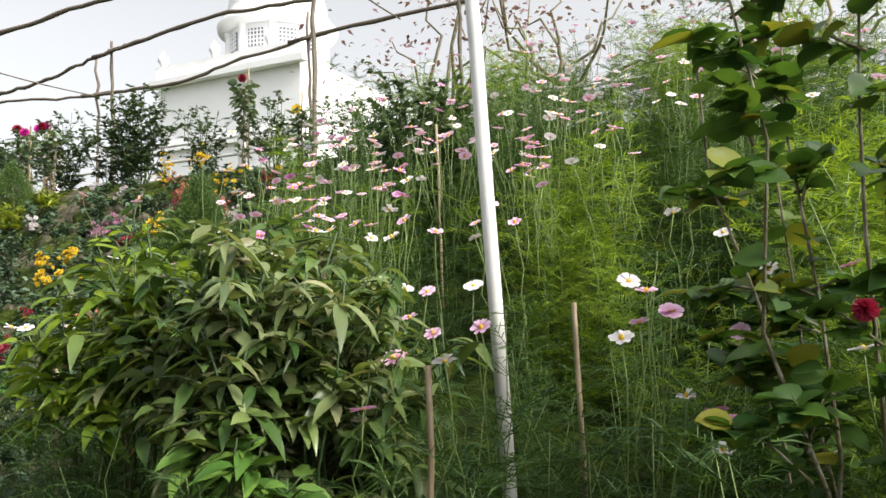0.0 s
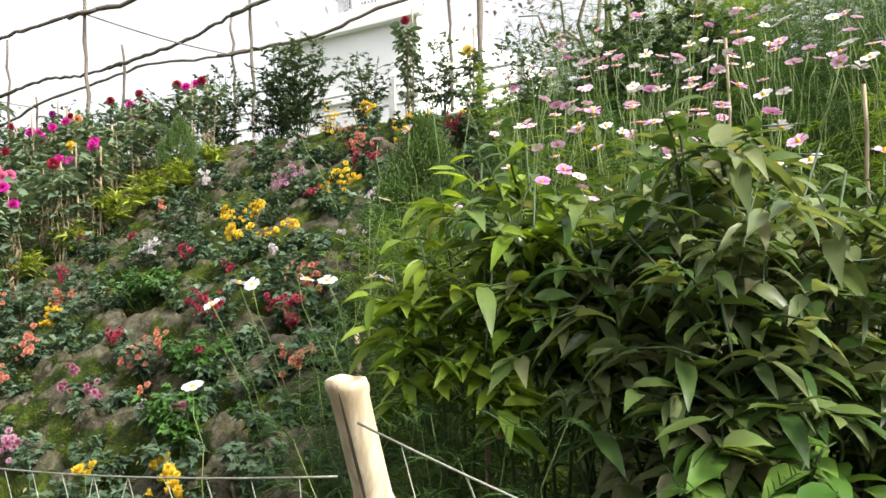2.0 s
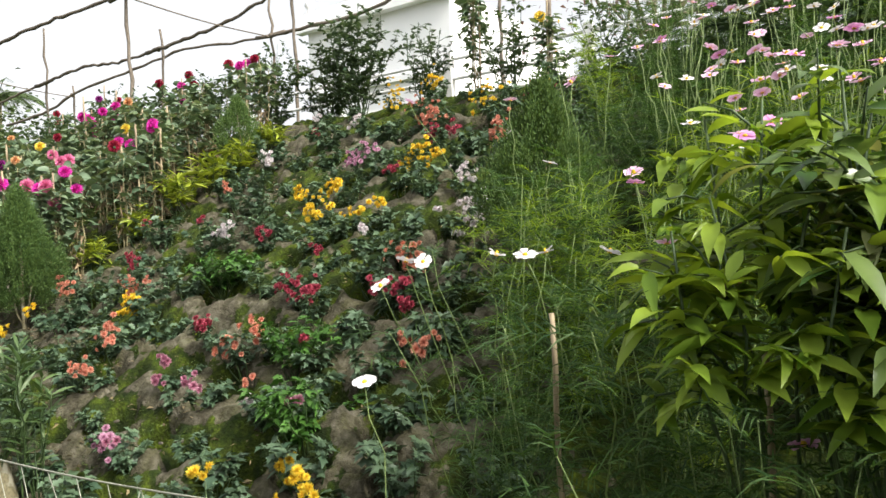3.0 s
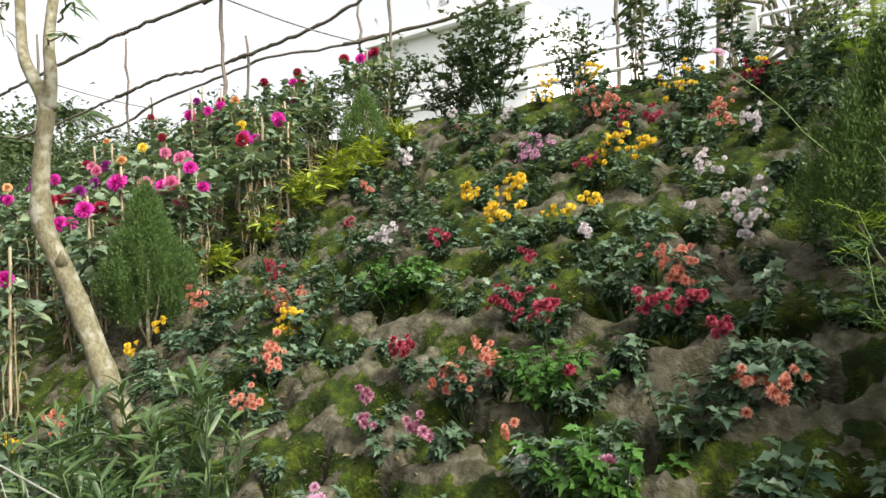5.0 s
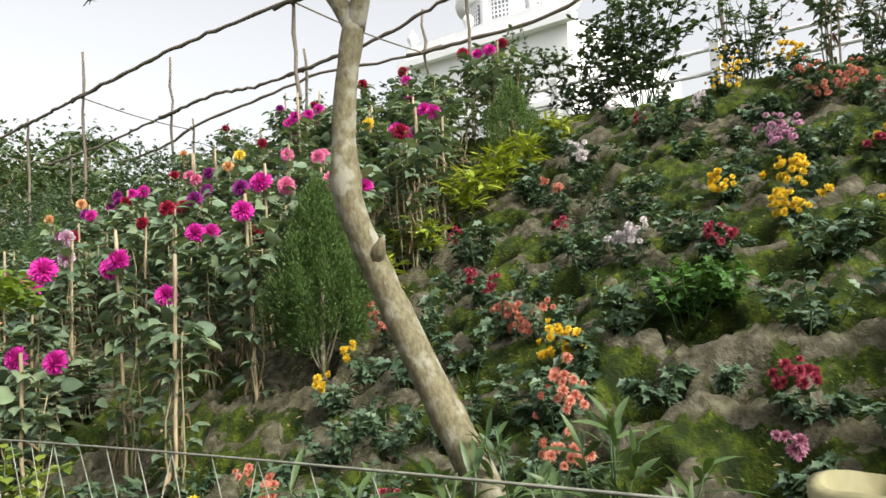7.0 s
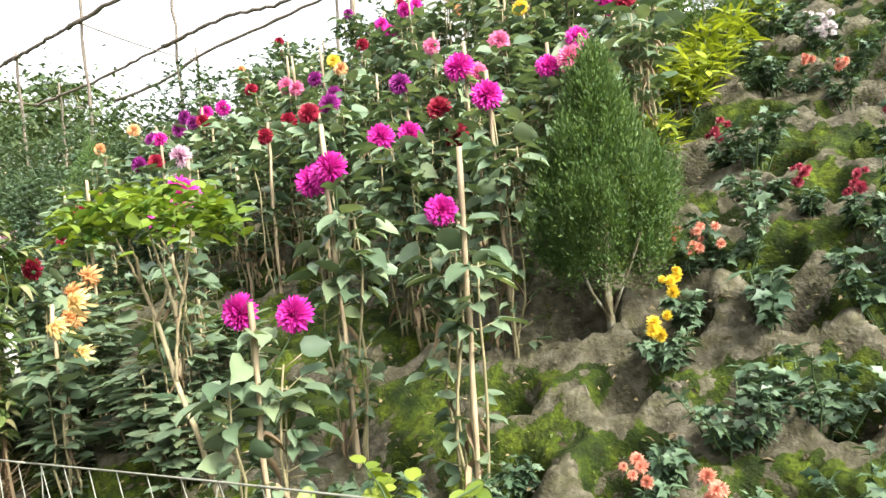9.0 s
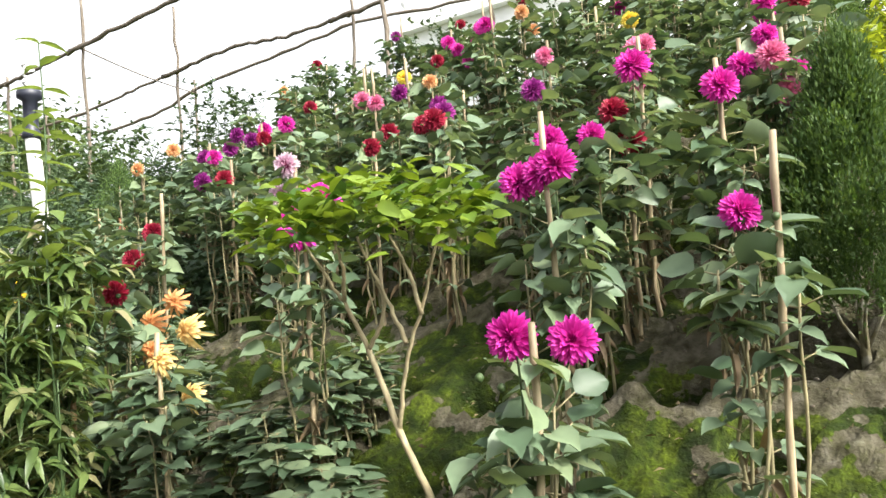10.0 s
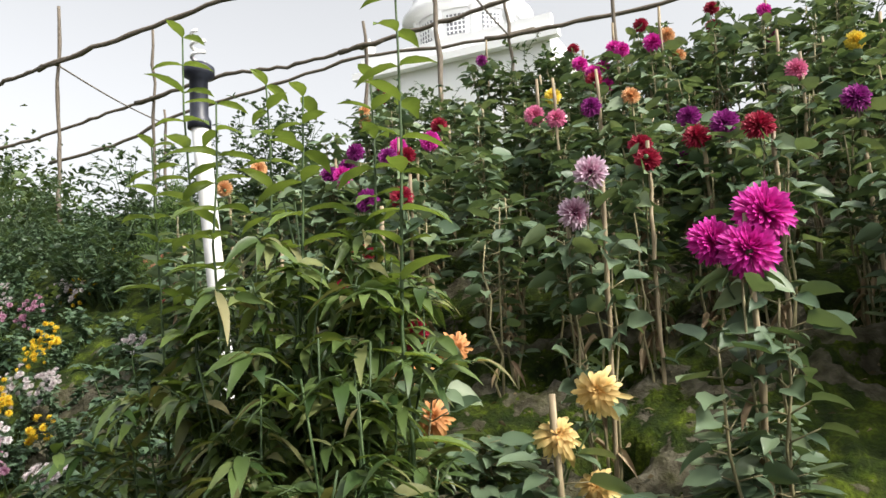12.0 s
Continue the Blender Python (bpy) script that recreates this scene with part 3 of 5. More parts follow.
# ---- dahlias on their stakes ----
def dahlia_body(h):
    stems, leaves, dry = Geo(), Geo(), Geo()
    for s in range(int(rng.integers(4, 6))):
        a = rng.uniform(0, 2 * np.pi)
        foot = np.array([0.045 * math.cos(a), 0.045 * math.sin(a), -0.1])
        tip = np.array([0.11 * math.cos(a), 0.11 * math.sin(a), h * rng.uniform(0.78, 1.0)]) if s else np.array([0, 0, h])
        p = bend(foot, tip, 7, 0.014)
        stems.tube(p, np.linspace(0.0080, 0.004, 7), 5)
        for z in np.arange(0.16, 1.0, 0.075):
            if rng.random() < 1.12 - 1.2 * z:
                if rng.random() < 0.3:
                    at = p[0] * (1 - z) + p[-1] * z
                    dry.leaves([at], unit(1, -0.7, -0.1), rng.uniform(0.06, 0.10), 0.035, 0.8, OVATE, 0.5, 0.8)
                continue
            at = p[0] * (1 - z) + p[-1] * z
            a0 = rng.uniform(0, 2 * np.pi)
            for side in (0, np.pi):
                d = np.array([math.cos(a0 + side), math.sin(a0 + side), rng.uniform(0.1, 0.6)])
                end = at + d * rng.uniform(0.04, 0.09)
                stems.tube([at, end], [0.003, 0.002], 4)
                ln = rng.uniform(0.055, 0.085) + 0.065 * z
                leaves.leaves([end], [d + [0, 0, rng.uniform(-0.4, 0.1)]], ln, ln * rng.uniform(0.60, 0.76), rng.uniform(0.0, 0.5), BROAD, 0.16, 0.5)
                if rng.random() < 0.6:
                    for q in (-0.9, 0.9):
                        w = np.array([d[0] * math.cos(q) - d[1] * math.sin(q), d[0] * math.sin(q) + d[1] * math.cos(q), -0.05])
                        leaves.leaves([at + d * 0.045], [w], ln * 0.7, ln * 0.46, 0.4, BROAD, 0.16, 0.4)
    dry.leaves(rng.normal(0, 0.02, (5, 3)) * [1, 1, 0] + [0, 0, 0.25] + unit(5) * [0, 0, 0.1], unit(5, -0.8, 0.1), rng.uniform(0.05, 0.1, 5), 0.03, 0.9, OVATE, 0.5, 0.8)
    return stems.mesh("stem_clump", M_CANE), leaves.mesh("foliage", M_DAHLIA), dry.mesh("withered_leaves", M_DRY)


BODIES = [dahlia_body(1.0) for _ in range(7)]


def stake_mesh(h, r=0.010):
    pts = bend((0, 0, -0.15), (rng.uniform(-0.04, 0.0), rng.uniform(-0.05, 0.0), h), 12, 0.004)
    rad = np.full(12, r)
    rad[1::3] *= 1.25
    return Geo().tube(pts, rad, 7).mesh("stake", M_STAKE)


STAKES = [stake_mesh(h) for h in (0.9, 1.05, 1.2, 1.35, 1.5)]


def stake(x, y, h):
    k = int(np.clip(round((h - 0.9) / 0.14), 0, 4))
    alone("bamboo_stake", STAKES[k], "thin dry bamboo stake pushed into the bank beside a dahlia", "stake", pose(x, y, gz(x, y), 0, 0, rng.uniform(0, 360)), "flower stakes")


WORDS = {"magenta": "bright magenta", "crimson": "dark crimson", "purple": "deep purple", "pink": "soft pink", "peach": "peach orange",
         "yellow": "lemon yellow", "faded": "withering pale gold", "amber": "withering amber orange", "bicolour": "magenta and white"}


def dahlia(colour, blooms, staked=True, size=1.0):
    """A plant under its blooms, the first of which tops the main stem."""
    x, y, z = blooms[0]
    gx, gy = x + rng.uniform(-0.04, 0.04), y + rng.uniform(0.0, 0.08)
    g = gz(gx, gy)
    h = max(0.45, z - g - 0.02)
    root = thing("dahlia_plant", (gx, gy, g), WORDS[colour] + " dahlia plant tied up on the mossy bank", "flower", "dahlias on the bank")
    inv = root.matrix_world.inverted()
    stems, leaves, dry = BODIES[int(rng.integers(len(BODIES)))]
    shape = pose(0, 0, 0, 0, 0, rng.uniform(0, 360)) @ Matrix.Diagonal((1.0, 1.0, h * 0.96, 1))
    part("stem_clump", stems, root, shape)
    part("foliage", leaves, root, shape)
    part("withered_leaves", dry, root, shape, "dry brown lower leaves")
    for bx, by, bz in blooms:
        way = Vector((0.35 + rng.uniform(-0.4, 0.4), -1.0, rng.uniform(0.0, 0.7)))
        m = inv @ Matrix.Translation((bx, by, bz)) @ facing(way) @ Matrix.Scale(size * rng.uniform(0.88, 1.1), 4)
        part("bloom", DAHLIA[colour], root, m)
        foot = (gx, gy, bz - 0.30)
        part("flower_stalk", Geo().tube(bend(foot, (bx, by + 0.02, bz - 0.01), 5, 0.008), 0.0035, 5).mesh("flower_stalk", M_STEM), root, inv)
    for _ in range(2):
        part("bud", BUD, root, inv @ Matrix.Translation((gx + rng.uniform(-0.12, 0.12), gy + rng.uniform(-0.12, 0.05), g + h * rng.uniform(0.85, 1.02))))
    if staked:
        stake(gx + rng.uniform(0.02, 0.07), gy - 0.02, h + rng.uniform(-0.05, 0.25))


# plants with the largest blooms
dahlia("magenta", [(-9.55, 3.55, 2.29)], size=1.2)
dahlia("magenta", [(-9.05, 3.01, 1.99)])
dahlia("magenta", [(-9.56, 2.45, 1.68), (-9.50, 2.43, 1.70), (-9.66, 2.46, 1.66)], size=1.15)
dahlia("magenta", [(-8.90, 2.38, 1.47)])
dahlia("magenta", [(-9.39, 1.81, 1.17), (-9.28, 1.96, 1.14)])
dahlia("magenta", [(-10.71, 2.40, 1.58), (-10.82, 2.45, 1.62), (-10.66, 2.47, 1.70)], size=1.3)
dahlia("bicolour", [(-11.32, 2.93, 2.00), (-11.41, 2.96, 1.84)])
dahlia("amber", [(-12.00, 2.50, 1.19), (-11.80, 2.51, 1.30), (-11.86, 2.40, 1.05)], False)
dahlia("faded", [(-11.25, 2.03, 1.06), (-11.14, 2.09, 1.18), (-11.17, 2.11, 0.90)])
dahlia("yellow", [(-10.08, 5.28, 3.10)])
dahlia("yellow", [(-12.15, 5.26, 3.11)])
dahlia("magenta", [(-9.10, 4.72, 2.74)])
dahlia("magenta", [(-9.97, 7.30, 4.31), (-10.1, 7.28, 4.28)])
dahlia("crimson", [(-10.67, 3.45, 2.21)])
dahlia("magenta", [(-11.39, 5.47, 3.45)])
dahlia("crimson", [(-6.39, 7.60, 4.60)])
dahlia("yellow", [(-5.42, 7.50, 4.02)])

DAHLIA_SPOTS = {
    "magenta": [(-12.09, 5.96), (-9.16, 5.04), (-9.85, 3.18), (-9.48, 6.62), (-8.95, 4.89), (-13.11, 4.46),
                (-9.64, 3.17), (-11.84, 6.24), (-9.08, 3.7), (-9.0, 3.92), (-9.08, 4.56), (-13.38, 4.11), (-12.84, 4.45), (-11.72, 5.96), (-10.6, 6.5)],
    "crimson": [(-12.3, 6.57), (-8.9, 4.4), (-10.05, 6.9), (-11.05, 6.97), (-9.62, 3.42), (-9.5, 6.9), (-11.26, 3.81), (-12.6, 3.56), (-10.97, 3.78),
                (-11.83, 2.2), (-12.39, 2.81), (-13.0, 4.93), (-11.7, 6.9), (-12.96, 4.3), (-11.84, 5.35), (-11.18, 3.51), (-14.6, 6.8)],
    "purple": [(-11.68, 4.53), (-13.48, 4.1), (-13.51, 4.49), (-12.83, 3.55), (-13.12, 4.31), (-11.03, 4.07), (-10.83, 3.81), (-10.24, 3.87), (-13.4, 6.9)],
    "pink": [(-9.77, 4.37), (-8.95, 3.7), (-9.63, 3.85), (-10.46, 4.56), (-9.69, 4.25), (-12.08, 4.56), (-11.92, 4.53)],
    "peach": [(-14.27, 5.86), (-11.37, 6.15), (-14.49, 4.52), (-11.43, 4.59), (-14.5, 4.13)],
}
for colour, spots in DAHLIA_SPOTS.items():
    for x, y in spots:
        z = gz(x, y) + 1.10 + rng.uniform(-0.03, 0.03)
        more = [(x + rng.uniform(-0.15, 0.15), y + rng.uniform(-0.1, 0.1), z - rng.uniform(0.05, 0.3))] if rng.random() < 0.3 else []
        dahlia(colour, [(x, y, z)] + more, rng.random() < 0.5)

# leafy dahlias with no open bloom between them
spots = [(x, y) for cs in DAHLIA_SPOTS.values() for x, y in cs]
for _ in range(600):
    x, y = rng.uniform(-14.6, -9.0), 7.1 - 3.7 * rng.random() ** 1.3
    if min(math.hypot(x - a, y - b) for a, b in spots) < 0.33 or x > -9.45 or (abs(x + 10.45) < 0.25 and y < 5.2):
        continue
    spots.append((x, y))
    h = rng.uniform(0.75, 1.05)
    root = thing("dahlia_plant", (x, y, gz(x, y)), "leafy green dahlia plant with closed buds on the bank", "flower", "dahlias on the bank")
    stems, leaves, dry = BODIES[int(rng.integers(len(BODIES)))]
    shape = pose(0, 0, 0, 0, 0, rng.uniform(0, 360)) @ Matrix.Diagonal((1.0, 1.0, h, 1))
    part("stem_clump", stems, root, shape)
    part("foliage", leaves, root, shape)
    part("withered_leaves", dry, root, shape, "dry brown lower leaves")
    part("bud", BUD, root, Matrix.Translation((0.02, -0.03, h)))
    if rng.random() < 0.25:
        stake(x + 0.05, y - 0.03, h + rng.uniform(-0.25, 0.05))
    if len(spots) > 112:
        break


# low bushy ones along the foot of the bank
for _ in range(15):
    x, y = rng.uniform(-12.4, -10.5), rng.uniform(2.0, 2.8)
    h = rng.uniform(0.32, 0.58)
    root = thing("dahlia_plant", (x, y, gz(x, y) - 0.02), "low bushy dahlia plant with broad dull green leaves", "flower", "dahlias on the bank")
    stems, leaves, dry = BODIES[int(rng.integers(len(BODIES)))]
    shape = pose(0, 0, 0, 0, 0, rng.uniform(0, 360)) @ Matrix.Diagonal((0.95, 0.95, h, 1))
    part("stem_clump", stems, root, shape)
    part("foliage", leaves, root, shape)


# ---- chrysanthemums in the pockets ----
def mum_body(h, r, mat, n):
    stems, leaves = Geo(), Geo()
    for _ in range(max(5, n // 16)):
        a, q = rng.uniform(0, 2 * np.pi), rng.uniform(0.3, 1.0)
        tip = np.array([r * q * math.cos(a), r * q * math.sin(a), h * rng.uniform(0.7, 1.0) * (1 - 0.3 * q * q)])
        stems.tube(bend((0.02 * math.cos(a), 0.02 * math.sin(a), -0.06), tip, 5, 0.01), np.linspace(0.004, 0.002, 5), 4)
        k = 26
        s = rng.uniform(0.2, 1.0, k)[:, None]
        at = s * tip
        d = unit(k, -0.2, 0.6) + np.array([math.cos(a), math.sin(a), 0]) * 0.4
        ln = rng.uniform(0.032, 0.068, k)
        leaves.leaves(at, d, ln, ln * 0.62, rng.uniform(0.1, 0.5, k), LOBED, 0.12, 0.5)
    return stems.mesh("stem_clump", M_STEM), leaves.mesh("foliage", mat)


MUM_SMALL = [mum_body(0.17, 0.13, M_MUM, 70) for _ in range(4)]
MUM_TALL = [mum_body(0.27, 0.18, M_MUM, 120) for _ in range(4)]
MUM_LUSH = [mum_body(0.30, 0.26, M_LUSH, 260) for _ in range(2)]
MUM_WORDS = {"salmon": "salmon pink", "yellow": "golden yellow", "crimson": "dark red", "mauve": "mauve pink", "white": "creamy white", "plum": "plum red pale-tipped"}
mum_spots = []


def mum(colour, x, y, r):
    """A clump whose blooms make a low dome about r across its half."""
    mum_spots.append((x, y))
    g = gz(x, y) - 0.02
    root = thing("chrysanthemum_plant", (x, y + 0.03, g), MUM_WORDS[colour] + " chrysanthemum clump in a mossy planting pocket", "flower", "chrysanthemums on the bank")
    stems, leaves = (MUM_TALL if r > 0.09 else MUM_SMALL)[int(rng.integers(4))]
    m = pose(0, 0, 0, 0, 0, rng.uniform(0, 360)) @ Matrix.Scale(rng.uniform(1.05, 1.35), 4)
    part("stem_clump", stems, root, m)
    part("foliage", leaves, root, m)
    n = int(np.clip(3 + 1.15 * (r / 0.030) ** 2, 3, 28))
    tufts = [(0.0, 0.0)] + [(0.75 * r * math.cos(a), 0.6 * r * math.sin(a)) for a in rng.uniform(0, 2 * np.pi, 2)]
    for i in range(n):
        tx, tz = tufts[int(rng.integers(3))]
        dx, dz = tx + rng.normal(0, 0.36 * r), tz + rng.normal(0, 0.36 * r)
        dy = -0.10 + rng.uniform(-0.05, 0.03) + 0.25 * dz
        way = Vector((dx * 5 + rng.uniform(-0.6, 0.6), -0.9, 0.6 + dz * 4 + rng.uniform(-0.5, 0.4)))
        part("bloom", MUM[colour], root, Matrix.Translation((dx, dy, 0.22 + dz * 0.9)) @ facing(way) @ Matrix.Scale(rng.uniform(0.6, 1.15), 4))


MUM_SPOTS = {
    "salmon": [(-6.88, 3.09, 0.12), (-6.67, 2.79, 0.09), (-5.49, 3.1, 0.1), (-5.37, 3.21, 0.09), (-4.99, 2.83, 0.04), (-8.38, 3.59, 0.12), (-7.28, 3.64, 0.12),
               (-4.67, 3.94, 0.14), (-4.95, 5.62, 0.13), (-6.25, 6.36, 0.18), (-7.85, 5.07, 0.045), (-7.95, 2.37, 0.06), (-4.15, 3.19, 0.11),
               (-6.02, 6.21, 0.12), (-8.19, 2.43, 0.05), (-7.49, 3.65, 0.11), (-8.06, 5.2, 0.04)],
    "yellow": [(-6.93, 3.38, 0.13), (-6.17, 4.89, 0.13), (-6.6, 4.91, 0.13), (-6.19, 4.57, 0.14), (-5.59, 4.47, 0.09), (-5.46, 4.55, 0.06), (-5.34, 6.22, 0.2),
               (-5.7, 5.39, 0.17), (-5.32, 5.26, 0.09), (-4.83, 6.37, 0.07), (-6.59, 7.1, 0.17), (-7.13, 6.95, 0.2), (-4.3, 2.44, 0.12),
               (-4.72, 2.28, 0.06), (-4.08, 2.34, 0.06), (-8.31, 3.06, 0.06), (-8.32, 3.27, 0.06), (-8.28, 2.25, 0.06)],
    "crimson": [(-5.87, 3.22, 0.09), (-5.27, 3.54, 0.12), (-5.52, 3.63, 0.1), (-5.6, 4.01, 0.06), (-4.74, 3.63, 0.05), (-4.62, 3.63, 0.11), (-6.49, 4.29, 0.09),
                (-5.73, 5.78, 0.1), (-5.45, 5.71, 0.09), (-5.73, 5.14, 0.08), (-7.71, 3.89, 0.07), (-4.89, 3.14, 0.03), (-7.58, 6.19, 0.08), (-4.31, 3.4, 0.07),
                (-4.83, 6.24, 0.12), (-7.92, 3.98, 0.06), (-7.59, 4.49, 0.06), (-8.41, 4.47, 0.06), (-7.28, 2.46, 0.05)],
    "mauve": [(-6.42, 5.6, 0.12), (-6.3, 5.3, 0.12), (-5.69, 2.36, 0.10)],
    "plum": [(-5.86, 2.89, 0.06), (-5.71, 2.74, 0.05), (-5.44, 2.78, 0.07), (-4.56, 2.76, 0.03), (-5.60, 2.36, 0.06)],
    "white": [(-4.82, 4.85, 0.1), (-4.75, 4.41, 0.03), (-7.16, 6.38, 0.1), (-8.1, 6.72, 0.08), (-5.32, 4.22, 0.05), (-8.08, 5.78, 0.12), (-6.98, 4.3, 0.1),
              (-4.71, 5.47, 0.1), (-4.46, 4.39, 0.12), (-4.37, 4.08, 0.04), (-4.88, 2.73, 0.03)],
}
for colour, rows in MUM_SPOTS.items():
    for x, y, r in rows:
        mum(colour, x, y, r)
# beds beyond the dahlias
for colour, x, y, r in (("yellow", -15.96, 3.7, 0.2), ("white", -17.9, 4.6, 0.25), ("mauve", -17.6, 4.3, 0.2), ("yellow", -16.9, 4.75, 0.2), ("white", -15.7, 3.35, 0.18), ("yellow", -16.05, 3.8, 0.15), ("white", -15.2, 2.85, 0.16), ("mauve", -14.95, 2.7, 0.14), ("white", -15.28, 3.27, 0.16), ("yellow", -15.5, 3.1, 0.12), ("white", -17.0, 4.64, 0.2), ("yellow", -16.9, 5.1, 0.2),
                        ("crimson", -15.4, 4.5, 0.1), ("white", -16.3, 3.2, 0.16), ("mauve", -16.9, 4.2, 0.16), ("white", -15.1, 2.8, 0.14), ("mauve", -15.0, 2.5, 0.14),
                        ("salmon", -14.6, 2.3, 0.12), ("yellow", -14.8, 2.9, 0.1), ("white", -14.3, 2.6, 0.12), ("salmon", -16.0, 4.9, 0.16), ("white", -14.9, 3.7, 0.12)):
    mum(colour, x, y, r)


def plain_mum(x, y, bodies, scale, label):
    mum_spots.append((x, y))
    root = thing("chrysanthemum_plant", (x, y, gz(x, y) - 0.03), label, "plant", "chrysanthemums on the bank", rng.uniform(0, 360), scale)
    stems, leaves = bodies[int(rng.integers(len(bodies)))]
    part("stem_clump", stems, root)
    part("foliage", leaves, root)


for x, y, s in ((-6.55, 3.85, 1.25), (-6.35, 3.95, 1.0), (-5.05, 3.15, 1.25), (-4.55, 2.72, 1.3)):
    plain_mum(x, y, MUM_LUSH, s, "lush bright green chrysanthemum bush without flowers")
for x, y, s in ((-4.98, 3.85, 1.6), (-7.0, 3.1, 1.4), (-6.9, 2.75, 1.3), (-7.6, 3.4, 1.3), (-7.35, 4.3, 1.3), (-5.95, 4.25, 1.2), (-7.75, 2.85, 1.3), (-8.0, 2.75, 1.2), (-4.4, 3.05, 1.3)):
    plain_mum(x, y, MUM_TALL, s, "grey-green chrysanthemum bush without flowers in its pocket")
for px, py, s in pockets:
    if -9.0 < px < -3.3 and rng.random() < 0.9 and min(math.hypot(px - a, py - b) for a, b in mum_spots) > 0.2 and (px > -8.6 or py < 3.0):
        plain_mum(px + rng.choice((-0.1, 0.1)), py - 0.05, MUM_SMALL + MUM_TALL[:3], rng.uniform(0.95, 1.75), "small green chrysanthemum plant in its pocket")
for _ in range(320):
    x, y = rng.uniform(-23, -13.0), rng.uniform(1.9, 6.6)
    if min(math.hypot(x - a, y - b) for a, b in mum_spots) > 0.28:
        plain_mum(x, y, MUM_TALL, rng.uniform(1.4, 2.2), "tall green chrysanthemum plant in the far bed")


# ---- cosmos ----
def cosmos_body(h, mat):
    stems, leaves = Geo(), Geo()
    base, way, ln = [], [], []
    for _ in range(9):
        a, lean = rng.uniform(0, 2 * np.pi), rng.uniform(0.05, 0.5)
        tip = np.array([lean * math.cos(a), lean * math.sin(a), h * rng.uniform(0.6, 1.0) - 0.25 * lean])
        p = bend((0, 0, -0.05), tip, 6, 0.03)
        stems.tube(p, np.linspace(0.0038, 0.0015, 6), 4)
        for z in np.arange(0.08, 1.0, 0.07):
            at = np.array([np.interp(z, np.linspace(0, 1, 6), p[:, k]) for k in range(3)])
            a0 = rng.uniform(0, 2 * np.pi)
            for side in (0, np.pi):
                d = np.array([math.cos(a0 + side), math.sin(a0 + side), rng.uniform(0.1, 1.2)])
                q = rng.uniform(0.09, 0.20)
                base.append(at), way.append(d), ln.append(q)
                for s in (0.2, 0.35, 0.5, 0.65, 0.8, 0.92):
                    for tw in (-0.9, 0.9):
                        w = np.array([d[0] * math.cos(tw) - d[1] * math.sin(tw), d[0] * math.sin(tw) + d[1] * math.cos(tw), d[2] + rng.uniform(-0.7, 0.4)])
                        at1 = at + d / np.linalg.norm(d) * q * s - np.array([0, 0, 0.3 * q * s * s])
                        base.append(at1), way.append(w), ln.append(q * rng.uniform(0.3, 0.6))
    leaves.leaves(base, way, ln, 0.0036, 0.35, CURL, 0, 0.8)
    return stems.mesh("stem_clump", M_STALK), leaves.mesh("foliage", mat)


COS_BODIES = [cosmos_body(h, M_COSMOS) for h in (1.0, 1.2, 1.3)]
COS_SUNLIT = [cosmos_body(h, M_COSMOS_SUNLIT) for h in (1.15, 1.3)]
COS_WORDS = "tall feathery cosmos plant with daisy-like blooms on the bank"
cosmos_plants = []
for y in np.arange(1.66, 7.0, 0.36):
    for x in np.arange(-4.6, 2.4, 0.38):
        px, py = x + rng.uniform(-0.17, 0.17), y + rng.uniform(-0.15, 0.15)
        clump = noise.noise(Vector((px * 1.1, py * 0.9, 5.0)))
        if px < -3.22 - 0.18 * (py - 1.6) or rng.random() < 0.10 or math.hypot(px + 3.74, py - 3.95) < 0.5:
            continue
        size = float(np.clip(0.92 + 0.55 * clump + rng.uniform(-0.16, 0.16), 0.55, 1.2))
        # pale: plants coloured as sunlit in two patches; the front rows stay dark as shaded
        pale = clump + 0.65 * math.exp(-((px + 0.75) ** 2 + (py - 3.3) ** 2) / 0.5) + 0.40 * math.exp(-((px + 2.95) ** 2 + (py - 2.9) ** 2) / 0.5) + rng.uniform(-0.15, 0.15) > (0.30 if py > 2.3 or (px < -2.4 and py > 1.95) else 9)
        if px < -2.4 and 1.95 < py < 3.5:
            size, pale = max(size, rng.uniform(0.85, 1.1)), py > 2.3 and rng.random() < 0.22
        words = COS_WORDS if not pale else "feathery cosmos plant on the bank, leaf colour brightened as if sunlit"
        root = thing("cosmos_plant", (px, py, gz(px, py)), words, "flower", "cosmos on the bank", rng.uniform(0, 360), size)
        stems, leaves = (COS_SUNLIT if pale else COS_BODIES)[int(rng.integers(2 + (not pale)))]
        part("stem_clump", stems, root)
        part("foliage", leaves, root)
        cosmos_plants.append(root)


for px in np.arange(-3.3, 0.9, 0.27):
    py = 1.72 + rng.uniform(-0.1, 0.25)
    root = thing("cosmos_plant", (px, py, gz(px, py)), "low feathery cosmos plant without blooms at the foot of the bank", "flower", "cosmos on the bank", rng.uniform(0, 360), rng.uniform(0.5, 0.75))
    part("stem_clump", COS_BODIES[0][0], root)
    part("foliage", COS_BODIES[0][1], root)


